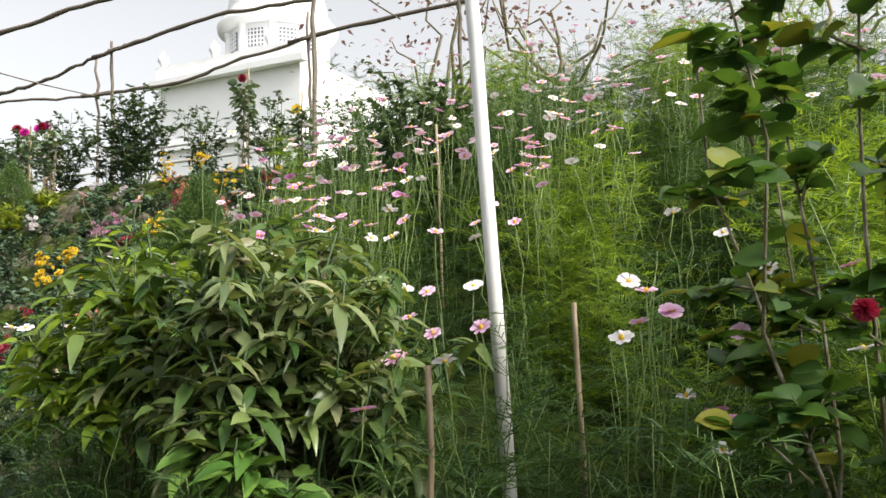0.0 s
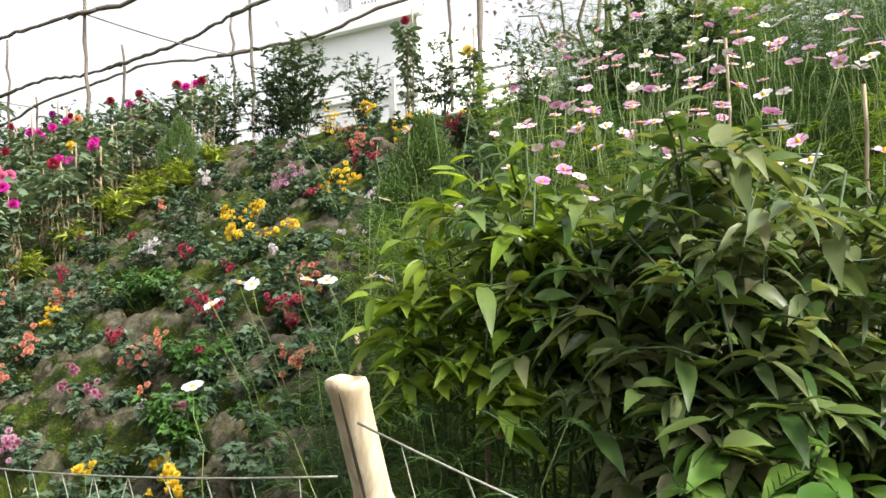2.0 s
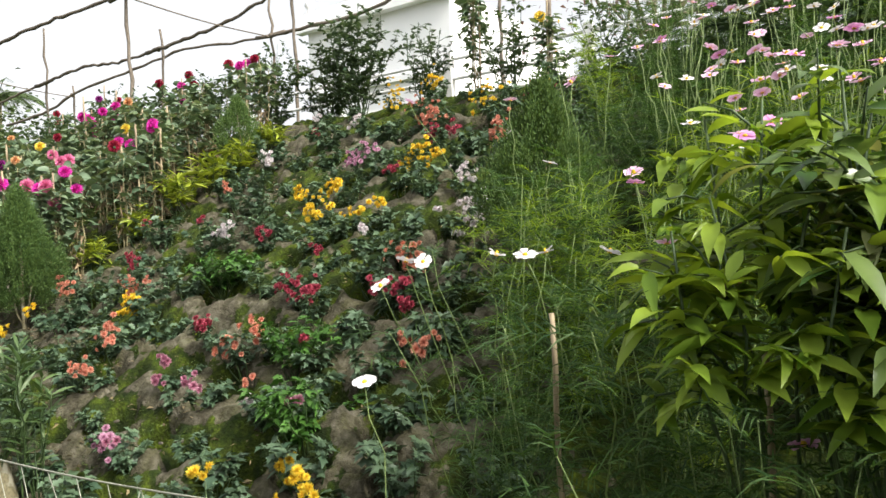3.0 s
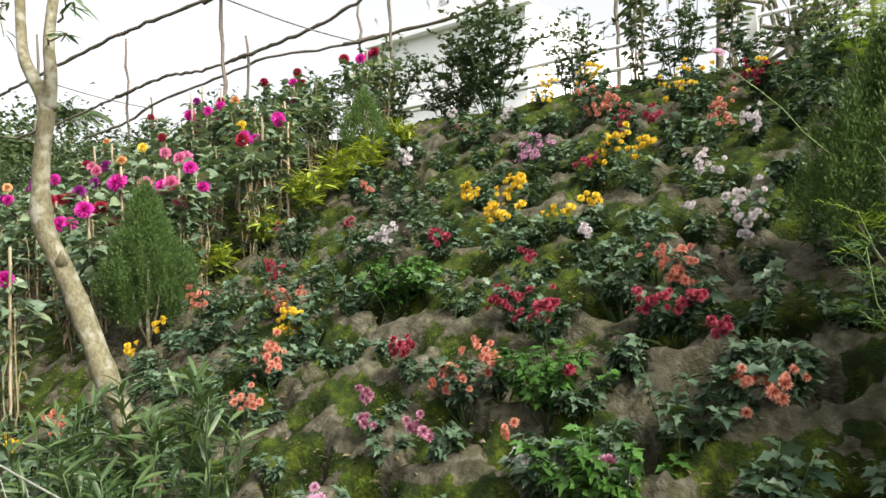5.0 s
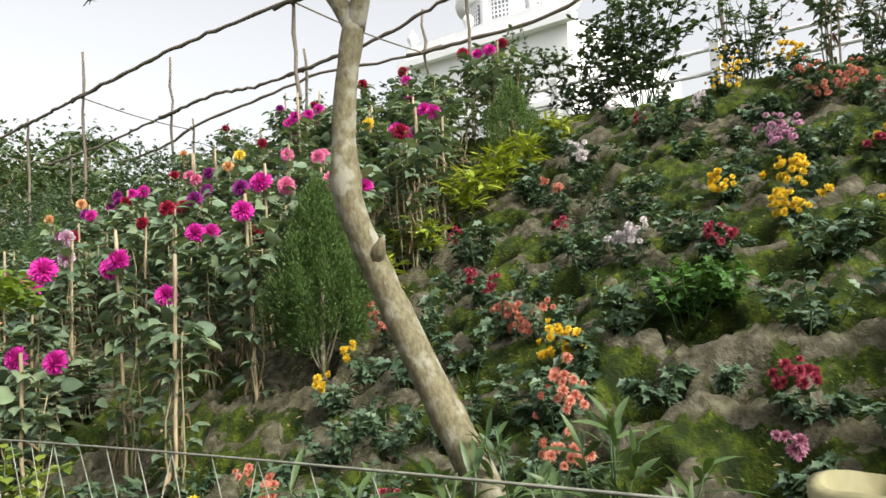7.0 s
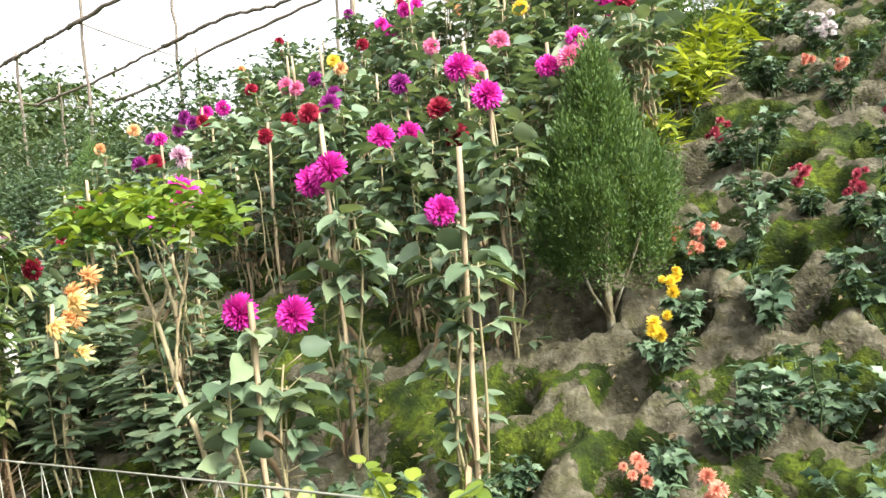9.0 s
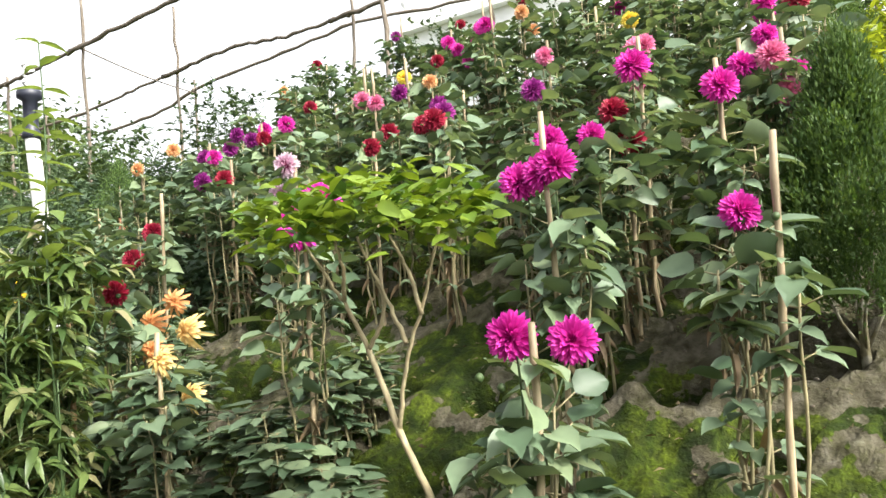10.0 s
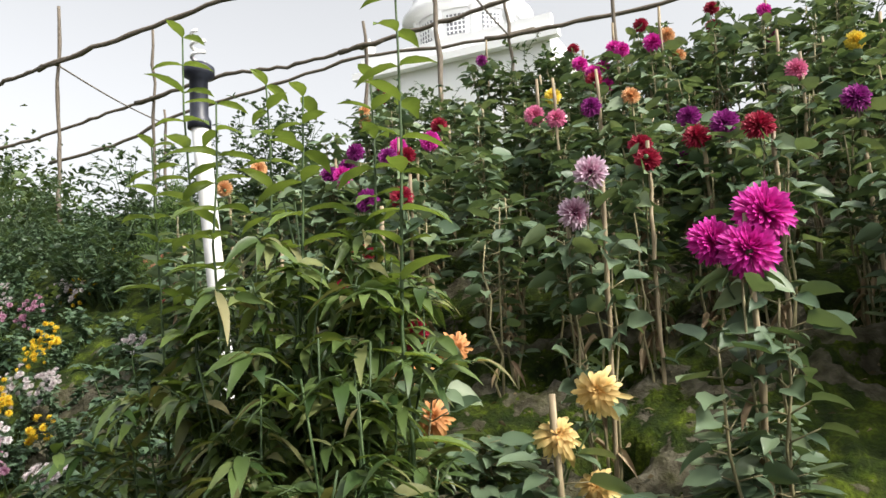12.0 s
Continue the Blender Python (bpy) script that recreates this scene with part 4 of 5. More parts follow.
def cosmos(colour, x, y, z):
    root = min(cosmos_plants, key=lambda o: (o.location.x - x) ** 2 + (o.location.y - y) ** 2)
    inv = root.matrix_world.inverted()
    way = Vector((rng.uniform(-0.4, 0.4), rng.uniform(-0.75, 0.35), rng.uniform(0.7, 1.2)))
    m = inv @ Matrix.Translation((x, y, z)) @ facing(way) @ Matrix.Diagonal((rng.uniform(0.65, 1.05), rng.uniform(0.65, 1.05), rng.uniform(0.6, 2.2), 1))
    flower = part("bloom", COSMOS[colour][int(rng.integers(2))], root, m)
    part("disc", COS_DISC, flower, label="yellow flower centre")
    foot = Vector(root.location) * 0.5 + Vector((x, y, 0)) * 0.5
    line = bend((foot.x, foot.y, z - 0.5), (x, y, z - 0.004), 6, 0.01)
    part("flower_stalk", Geo().tube(line, 0.0020, 4).mesh("flower_stalk", M_STALK), root, inv)


COSMOS_PINK = [(-4.34, 3.46), (-3.56, 3.23), (-3.17, 3.58), (-2.6, 3.14), (-2.46, 2.9), (-2.01, 3.01), (-1.66, 2.73), (-2.77, 3.1), (-2.51, 3.22), (-1.02, 1.88),
               (-0.94, 1.99), (-1.06, 2.07), (-1.88, 4.37), (-1.32, 3.73), (-1.03, 3.39), (-0.64, 3.49), (-0.32, 2.18), (-0.24, 2.09), (-0.32, 2.04), (-0.06, 2.0),
               (-0.79, 2.02), (-1.81, 3.04), (-1.21, 2.61), (-1.57, 5.35), (-0.55, 4.04), (-3.05, 3.63), (-1.95, 3.07), (-1.74, 3.07), (-2.39, 3.24), (-1.57, 2.71),
               (-1.06, 2.21), (-1.04, 2.82), (-2.57, 3.94), (-2.15, 3.23), (-2.33, 3.04), (-2.37, 2.91), (-2.4, 2.63), (-2.53, 3.67), (-2.33, 3.23), (-2.48, 2.06)]
COSMOS_WHITE = [(-3.01, 4.3), (-2.17, 3.4), (-1.92, 3.34), (-1.6, 3.14), (-1.85, 2.69), (-1.4, 2.59), (-1.01, 2.55), (-1.33, 4.36), (-1.12, 4.66), (-0.22, 2.79),
                (-0.28, 2.64), (-0.11, 2.49), (-0.38, 2.24), (-0.36, 1.97), (0.02, 2.27), (0.21, 1.94), (-0.9, 2.24), (-0.96, 3.51), (-3.81, 4.4), (-3.58, 3.83),
                (-2.28, 3.73), (-1.1, 4.11), (-1.96, 2.79), (-1.77, 2.69), (-1.5, 2.59), (-2.47, 3.76), (-2.06, 3.35), (-1.97, 3.54), (-1.53, 3.15), (-1.16, 2.23),
                (-2.89, 2.03), (-2.63, 2.03), (-2.16, 3.23), (-2.04, 3.36), (-1.92, 3.07), (-2.36, 2.03), (-2.99, 2.03), (-2.64, 4.22), (-2.98, 4.38), (-2.17, 2.62),
                (-2.2, 3.03), (-3.32, 2.01), (-3.33, 1.89), (-3.25, 2.01)]
for colour, rows in (("pink", COSMOS_PINK), ("white", COSMOS_WHITE)):
    for x, y in rows:
        cosmos(colour, x, y, gz(x, y) + 1.35)
for colour, x, y, z in (("rose", -0.92, 1.53, 1.31), ("rose", -1.01, 1.89, 1.40), ("rose", -0.25, 2.09, 1.52), ("rose", -0.12, 1.9, 1.28), ("white", -0.19, 1.9, 1.31),
                        ("rose", -0.08, 1.9, 1.25), ("pink", -0.98, 2.08, 1.46), ("rose", -2.15, 1.93, 1.04), ("rose", -2.29, 1.88, 1.40), ("rose", -2.95, 3.7, 2.49),
                        ("white", -0.78, 1.72, 1.41), ("white", -0.11, 1.9, 1.18), ("white", -3.03, 2.46, 1.48), ("rose", -2.68, 2.8, 1.32), ("pink", -3.04, 2.78, 2.14),
                        ("white", -3.34, 1.8, 1.12), ("pink", -0.55, 3.06, 2.28)):
    cosmos(colour, x, y, z)
for _ in range(70):
    x, y = rng.uniform(-3.1, -0.6), rng.uniform(2.6, 4.6)
    cosmos(("white", "white", "pink", "pink", "rose")[int(rng.integers(5))], x, y, gz(x, y) + rng.uniform(1.2, 1.42))
for _ in range(15):
    cx, cy = rng.uniform(-2.7, -0.9), rng.uniform(2.7, 3.9)
    tint = ("white", "pink", "pink")[int(rng.integers(3))]
    for _ in range(int(rng.integers(3, 7))):
        x, y = cx + rng.normal(0, 0.09), cy + rng.normal(0, 0.09)
        cosmos(tint, x, y, gz(cx, cy) + rng.uniform(1.18, 1.4))
for _ in range(34):
    x = rng.uniform(-1.3, 0.1)
    y = 4.4 - 0.6 * (x + 0.3) + rng.normal(0, 0.2)
    cosmos(("white", "pink", "white")[int(rng.integers(3))], x, y, gz(x, y) + rng.uniform(1.15, 1.4))
for _ in range(40):
    x, y = rng.uniform(-2.6, 1.6), rng.uniform(4.2, 6.8)
    cosmos(("white", "pink")[int(rng.integers(2))], x, y, gz(x, y) + rng.uniform(1.15, 1.4))
for _ in range(120):
    x, y = rng.uniform(-3.2, 2.0), 2.6 + 4.2 * rng.random() ** 0.8
    cosmos(("white", "white", "pink", "pink", "rose")[int(rng.integers(5))], x, y, gz(x, y) + rng.uniform(1.15, 1.4))


# ---- shrubs ----
def shrub(name, label, category, at, height, radius, count, leaf, mat, shape, droop, shoots=9, low=0.35, bark=None, dry=0, crown=0.3):
    """Branches from one foot, leaves in whorls along the outer half of each."""
    root = thing(name, at, label, category)
    wood, leaves = Geo(), Geo()
    for i in range(shoots):
        a = i * 2.39996 + rng.uniform(-0.3, 0.3)
        q = math.sqrt((i + 0.5) / shoots)
        tip = np.array([radius * q * math.cos(a), radius * q * math.sin(a) * 0.75, 0.93 * height * (1 - crown * q * q) * rng.uniform(0.88, 1.04)])
        p = bend((0.04 * math.cos(a), 0.04 * math.sin(a), -0.05), tip, 7, 0.03)
        wood.tube(p, np.linspace(0.008, 0.003, 7), 5)
        for b in range(10):
            s = rng.uniform(low, 0.97)
            at0 = p[0] * (1 - s) + p[-1] * s
            d = unit(1, -0.1, 0.8)[0] + np.array([math.cos(a), math.sin(a), 0.2]) * 0.5
            end = at0 + d / np.linalg.norm(d) * radius * rng.uniform(0.25, 0.5)
            wood.tube([at0, (at0 + end) / 2 + [0, 0, 0.02], end], [0.004, 0.003, 0.0015], 4)
            k = max(2, round(count / (shoots * 11.5)))
            f = rng.uniform(0.1, 1.0, k)[:, None]
            dirs = unit(k, -0.3, 0.7) + (end - at0) * 1.5
            ln = leaf * rng.uniform(0.6, 1.15, k)
            leaves.leaves(at0 + (end - at0) * f, dirs, ln, ln * shape[1], rng.uniform(*droop, k), shape[0], 0.14, 0.4)
        k = max(2, round(count / (shoots * 8)))
        f = rng.uniform(low, 1.0, k)[:, None]
        dirs = unit(k, -0.1, 0.8)
        ln = leaf * rng.uniform(0.6, 1.1, k)
        leaves.leaves(p[0] + (p[-1] - p[0]) * f, dirs, ln, ln * shape[1], rng.uniform(*droop, k), shape[0], 0.14, 0.4)
    part("branch_framework", wood.mesh("branch_framework", bark or M_STEM), root)
    part("foliage", leaves.mesh("foliage", mat), root)
    if dry:
        g = Geo()
        foot = rng.normal(0, radius * 0.35, (dry, 3)) * [1, 0.6, 0]
        g.leaves(foot + [0, -0.1, 0.0], unit(dry, 0.5, 1.0), rng.uniform(0.3, 0.8, dry), 0.02, 0.15, NEEDLE, 0.1, 0.5)
        part("dry_litter", g.mesh("dry_litter", M_DRY), root)
    return root


shrub("leafy_shrub", "broad leafy shrub with long drooping green leaves on the bank", "shrub", (-1.64, 1.97, 0.05), 2.0, 0.56, 2000, 0.110, M_SHRUB, (LANCE, 0.38), (0.2, 0.8), 24, 0.72, crown=0.10)
shrub("leafy_shrub", "leafy side of the shrub with long green leaves", "shrub", (-1.28, 2.0, 0.05), 1.72, 0.42, 900, 0.12, M_SHRUB, (LANCE, 0.35), (0.3, 0.9), 12, 0.5, crown=0.15)
shrub("leafy_shrub", "low leafy shoot of the shrub with bright young leaves", "shrub", (-1.40, 1.56, 0.0), 1.42, 0.22, 260, 0.14, M_FRESH, (LANCE, 0.42), (0.2, 0.7), 6, 0.7)
shrub("leafy_shrub", "low leafy shoot of the shrub with bright young leaves", "shrub", (-1.27, 1.60, 0.0), 1.20, 0.24, 240, 0.13, M_FRESH, (LANCE, 0.42), (0.2, 0.7), 6, 0.6)
# upper left of the shrub, its sunlit look carried by the leaf colour
shrub("leafy_shrub", "arching green shrub with narrow pointed leaves and seed pods", "shrub", (-2.12, 1.90, 0.05), 1.92, 0.38, 1300, 0.12, M_SHRUB_SUNLIT, (LANCE, 0.32), (0.2, 0.7), 14, 0.72, crown=0.10)
shrub("leafy_shrub", "tall overgrown shrub with drooping leaves and dry stalks", "shrub", (-11.95, 1.82, 0.05), 1.88, 0.44, 3300, 0.125, M_DUSTY, (LANCE, 0.32), (0.3, 1.0), 24, 0.25, dry=220, crown=0.22)
shrub("leafy_shrub", "lower side of the overgrown shrub with broad dusty leaves", "shrub", (-12.48, 1.95, 0.05), 1.56, 0.46, 1700, 0.13, M_DUSTY, (LANCE, 0.36), (0.3, 1.0), 16, 0.25, crown=0.25)
shrub("leafy_shrub", "low side of the overgrown shrub with dusty drooping leaves", "shrub", (-11.74, 1.60, 0.0), 1.50, 0.36, 1000, 0.125, M_DUSTY, (LANCE, 0.33), (0.3, 1.0), 13, 0.2, dry=90, crown=0.30)
SHOOT_LEAVES = [Geo().leaves([(0, 0, 0)], [(1, 0, 0.15)], q, q * 0.42, 0.35, LANCE, 0.16, 0.1).mesh("leaf", M_SHRUB) for q in (0.12, 0.15, 0.185)]


def tall_shoot(x, y, top, lean):
    """One upright stem with crossed pairs of leaves."""
    root = thing("leafy_shrub", (x, y, 0.02), "tall single shoot with paired pointed leaves above the shrub", "shrub")
    line = bend((0, 0, -0.05), (lean, 0, top), 10, 0.008)
    part("stem", Geo().tube(line, np.linspace(0.009, 0.003, 10), 6).mesh("stem", M_STEM), root)
    for i, z in enumerate(np.arange(0.45, 1.0, 0.042)):
        at = [np.interp(z, np.linspace(0, 1, 10), line[:, k]) for k in range(3)]
        for side in (0, 180):
            tilt = rng.uniform(-30, 12)
            part("leaf", SHOOT_LEAVES[int(rng.integers(3)) if z < 0.93 else 0], root, pose(*at, 0, tilt, side + 90 * (i % 2) + rng.uniform(-25, 25)))


tall_shoot(-12.38, 1.80, 2.46, -0.10)
tall_shoot(-11.60, 1.75, 2.46, 0.03)
tall_shoot(-11.98, 1.70, 2.10, 0.10)
tall_shoot(-12.58, 1.85, 2.10, -0.12)
tall_shoot(-12.30, 1.72, 2.15, 0.05)
tall_shoot(-12.18, 1.96, 2.28, -0.06)
tall_shoot(-11.80, 1.90, 2.18, 0.04)
shrub("leafy_shrub", "leafy front of the shrub with long drooping leaves", "shrub", (-1.50, 1.92, 0.05), 1.84, 0.44, 1700, 0.125, M_GREY, (LANCE, 0.35), (0.3, 0.9), 16, 0.45, crown=0.12)
shrub("hedge_plant", "low bright green leafy plant beside the fence", "shrub", (-8.55, 1.2, 0.0), 0.92, 0.6, 1500, 0.06, M_LIME, (ROUND, 0.6), (0.1, 0.4), 12, 0.4)
shrub("hedge_plant", "low bright green leafy plant beside the fence", "shrub", (-3.1, 1.35, 0.0), 0.98, 0.32, 600, 0.08, M_LUSH, (OVATE, 0.5), (0.1, 0.4), 10, 0.4)
shrub("rose_bush", "tall thin rose bush with small dark leaves at the crest", "shrub", (-8.1, 7.4, 3.15), 1.75, 0.62, 3000, 0.075, M_ROSE, (OVATE, 0.6), (0.0, 0.4), 18, 0.2)
shrub("rose_bush", "thin rose bush with small dark leaves at the crest", "shrub", (-7.1, 7.6, 3.2), 1.25, 0.45, 700, 0.07, M_ROSE, (OVATE, 0.6), (0.0, 0.4), 12, 0.25)
shrub("rose_bush", "thin rose bush with small dark leaves at the crest", "shrub", (-5.9, 7.6, 3.2), 1.25, 0.45, 700, 0.07, M_ROSE, (OVATE, 0.6), (0.0, 0.4), 12, 0.25)
shrub("rose_bush", "dense dark rose bush standing among the cosmos", "shrub", (-2.6, 5.3, 2.08), 1.55, 0.58, 3600, 0.07, M_ROSE, (OVATE, 0.6), (0.0, 0.4), 18, 0.1)
shrub("rose_bush", "thin rose bush with small dark leaves at the crest", "shrub", (-4.6, 7.4, 3.2), 1.0, 0.45, 450, 0.07, M_ROSE, (OVATE, 0.6), (0.0, 0.4), 10, 0.2)
for x, y, h, r in ((-9.9, 7.6, 1.45, 0.6), (-8.9, 7.7, 1.2, 0.6), (-15.7, 6.2, 1.5, 0.8), (-14.2, 6.6, 1.2, 0.7), (-17.2, 5.8, 1.4, 0.9), (-16.7, 4.7, 1.0, 0.8), (-12.9, 7.1, 1.2, 0.7), (-18.8, 4.6, 1.3, 1.0), (-20.0, 5.8, 1.6, 1.2), (-11.2, 7.4, 1.2, 0.7)):
    shrub("rose_bush", "dark green rose bush at the end of the bank", "shrub", (x, y, gz(x, y)), h, r, 1500, 0.075, M_ROSE, (OVATE, 0.6), (0.0, 0.4), 14, 0.15)
for x, y, s in ((-8.75, 5.45, 1.0), (-8.80, 5.05, 1.0), (-8.70, 5.85, 0.9), (-8.85, 4.55, 0.8), (-8.6, 6.3, 0.8), (-8.95, 4.15, 0.7)):
    shrub("croton_bush", "yellow-green croton bush with strap-like leaves on the bank", "shrub", (x, y, gz(x, y)), 0.52 * s, 0.26 * s, 230, 0.19 * s, M_CROTON, (LANCE, 0.20), (0.0, 0.4), 6, 0.35)
shrub("hibiscus_bush", "hibiscus bush with broad dark leaves on bare stems", "shrub", (0.23, 1.93, 0.05), 2.6, 0.50, 1500, 0.085, M_BROAD, (ROUND, 0.85), (0.1, 0.5), 8, 0.22, M_BARK, crown=0.12)
root = thing("hibiscus_flower", (0.18, 1.60, 1.54), "small red hibiscus flower hanging on the bush", "flower")
part("corolla", DAHLIA["crimson"], root, facing((-0.4, -1, 0.2)) @ Matrix.Scale(0.36, 4))


def thuja(x, y, h, r, n):
    root = thing("thuja_tree", (x, y, gz(x, y)), "small cone-shaped thuja with dense upright green sprays", "tree")
    part("trunk", Geo().tube(bend((0, 0, -0.1), (0, 0, h * 0.8), 6, 0.01), np.linspace(0.022, 0.006, 6), 6).mesh("trunk", M_BARK), root)
    for i in range(4):
        a = i * 1.7
        part("stem", Geo().tube(bend((0, 0, 0.02), (0.5 * r * math.cos(a), 0.5 * r * math.sin(a), 0.35 * h), 4, 0.01), 0.007, 5).mesh("stem", M_BARK), root)
    c = 340
    s = rng.random(c) ** 0.85
    a = rng.uniform(0, 2 * np.pi, c)
    prof = r * np.minimum(1.0, (1 - s) * 1.45 + 0.05) * np.minimum(1, 0.55 + 2.5 * s)
    q = prof * np.sqrt(rng.uniform(0.3, 1.0, c)) * rng.uniform(0.8, 1.12, c)
    mid = np.stack([q * np.cos(a), q * np.sin(a), h * (0.22 + 0.76 * s)], 1)
    lean = np.stack([np.cos(a) * 0.38, np.sin(a) * 0.38, 1.0 + 0 * a], 1)
    pick = np.repeat(np.arange(c), n // c)
    f = rng.normal(0, 1, (len(pick), 3)) * [0.022, 0.022, 0.060] * (h / 1.2)
    g = Geo().leaves(mid[pick] + f, lean[pick] + f * 8 + rng.normal(0, 0.30, f.shape), rng.uniform(0.012, 0.032, len(pick)), rng.uniform(0.006, 0.013, len(pick)), 0.0, SMALL, 0.15, 1.2)
    part("crown", g.mesh("crown", M_THUJA), root)


thuja(-8.66, 3.3, 1.20, 0.35, 60000)
thuja(-8.9, 6.05, 0.85, 0.32, 14000)
thuja(-3.74, 3.95, 1.12, 0.42, 36000)
thuja(-15.4, 4.5, 1.1, 0.4, 4500)


# ---- the leaning tree and its shoots ----
def leaning_tree():
    root = thing("oleander_tree", (-6.16, 2.02, 0.12), "leaning pale-barked oleander tree that forks into two limbs", "tree")
    inv = root.matrix_world.inverted()
    trunk = [(-6.16, 2.02, 0.05), (-6.30, 1.98, 0.50), (-6.53, 1.92, 0.95), (-6.68, 1.90, 1.22), (-6.78, 1.85, 1.48), (-6.83, 1.76, 1.72), (-6.83, 1.77, 2.02), (-6.78, 1.79, 2.30)]
    rad = [0.066, 0.058, 0.052, 0.050, 0.048, 0.043, 0.038, 0.034]
    fine = np.linspace(0, 7, 36)
    tp = np.stack([np.interp(fine, range(8), [p[k] for p in trunk]) for k in range(3)], 1)
    for _ in range(3):
        tp[1:-1] = (tp[:-2] + 2 * tp[1:-1] + tp[2:]) / 4
    tr = np.interp(fine, range(8), rad) * (1 + 0.06 * rng.normal(0, 1, 36))
    part("trunk", Geo().tube(tp, tr, 14).mesh("trunk", M_BARK), root, inv)
    part("knot", Geo().tube([(-6.79, 1.83, 1.52), (-6.745, 1.81, 1.56), (-6.715, 1.80, 1.60)], [0.036, 0.022, 0.005], 9).mesh("knot", M_BARK), root, inv)
    limbs = [[(-6.79, 1.79, 2.24), (-6.84, 1.77, 2.35), (-6.94, 1.75, 2.48), (-6.965, 1.75, 2.60), (-7.1, 1.8, 3.3)],
             [(-6.79, 1.79, 2.24), (-6.745, 1.78, 2.33), (-6.71, 1.77, 2.42), (-6.705, 1.75, 2.54), (-6.70, 1.9, 3.4)]]
    leaves = Geo()
    for line in limbs:
        t = np.linspace(0, 4, 14)
        p = np.stack([np.interp(t, range(5), [q[k] for q in line]) for k in range(3)], 1)
        for _ in range(2):
            p[1:-1] = (p[:-2] + 2 * p[1:-1] + p[2:]) / 4
        part("limb", Geo().tube(p, np.linspace(0.033, 0.020, 14), 10).mesh("limb", M_BARK), root, inv)
        for i in range(4):
            at = p[int(rng.integers(11, 14))]
            d = unit(1, 0.1, 0.8)[0]
            end = at + d * rng.uniform(0.4, 0.9)
            part("twig", Geo().tube(bend(at, end, 5, 0.02), np.linspace(0.008, 0.003, 5), 5).mesh("twig", M_TWIG), root, inv)
            k = 14
            f = rng.uniform(0.3, 1.0, k)[:, None]
            leaves.leaves(at + (end - at) * f, unit(k, -0.6, 0.5) + d * 0.6, rng.uniform(0.09, 0.15, k), 0.016, 0.3, LANCE, 0.1, 0.5)
    hang = np.array([-7.06, 1.78, 3.1])
    high = np.array([-7.55, 1.75, 3.15])
    part("twig", Geo().tube(bend(hang, high, 5, 0.015), np.linspace(0.010, 0.007, 5), 6).mesh("twig", M_TWIG), root, inv)
    for start, end, k in ((high, (-8.34, 1.70, 2.74), 13), (high, (-7.84, 1.70, 2.70), 12), (high, (-8.72, 1.72, 2.93), 14), (hang, (-7.02, 1.70, 2.60), 8),
                          (np.array([-6.70, 1.76, 2.50]), (-6.40, 1.70, 2.48), 8), (np.array([-6.70, 1.80, 2.62]), (-6.36, 1.72, 2.62), 9)):
        p = bend(start, end, 6, 0.02)
        part("twig", Geo().tube(p, np.linspace(0.006, 0.0025, 6), 5).mesh("twig", M_TWIG), root, inv)
        f = rng.uniform(0.6, 1.0, k)[:, None]
        leaves.leaves(start + (np.array(end) - start) * f, unit(k, -0.6, 0.5), rng.uniform(0.07, 0.12, k), 0.015, 0.3, LANCE, 0.1, 0.5)
    part("foliage", leaves.mesh("foliage", M_OLEANDER), root, inv)


leaning_tree()
for x, y, h, n in ((-6.28, 1.95, 0.95, 300), (-6.52, 1.76, 0.92, 260), (-6.10, 2.10, 0.82, 220), (-6.72, 1.72, 0.92, 180), (-6.2, 1.72, 0.78, 200)):
    root = thing("oleander_shoots", (x, y, gz(x, y)), "upright oleander shoots with narrow grey-green leaves round the tree", "shrub")
    leaves = Geo()
    for _ in range(9):
        tip = np.array([rng.normal(0, 0.13), rng.normal(0, 0.10), h * rng.uniform(0.75, 1.05)])
        p = bend((rng.normal(0, 0.04), rng.normal(0, 0.04), -0.05), tip, 6, 0.01)
        part("stem", Geo().tube(p, np.linspace(0.006, 0.003, 6), 5).mesh("stem", M_STEM), root)
        k = n // 9
        s = rng.uniform(0.35, 1.0, k)[:, None]
        leaves.leaves(p[0] * (1 - s) + p[-1] * s, unit(k, 0.25, 0.95), rng.uniform(0.11, 0.19, k), 0.020, 0.25, LANCE, 0.12, 0.5)
    part("foliage", leaves.mesh("foliage", M_OLEANDER), root)


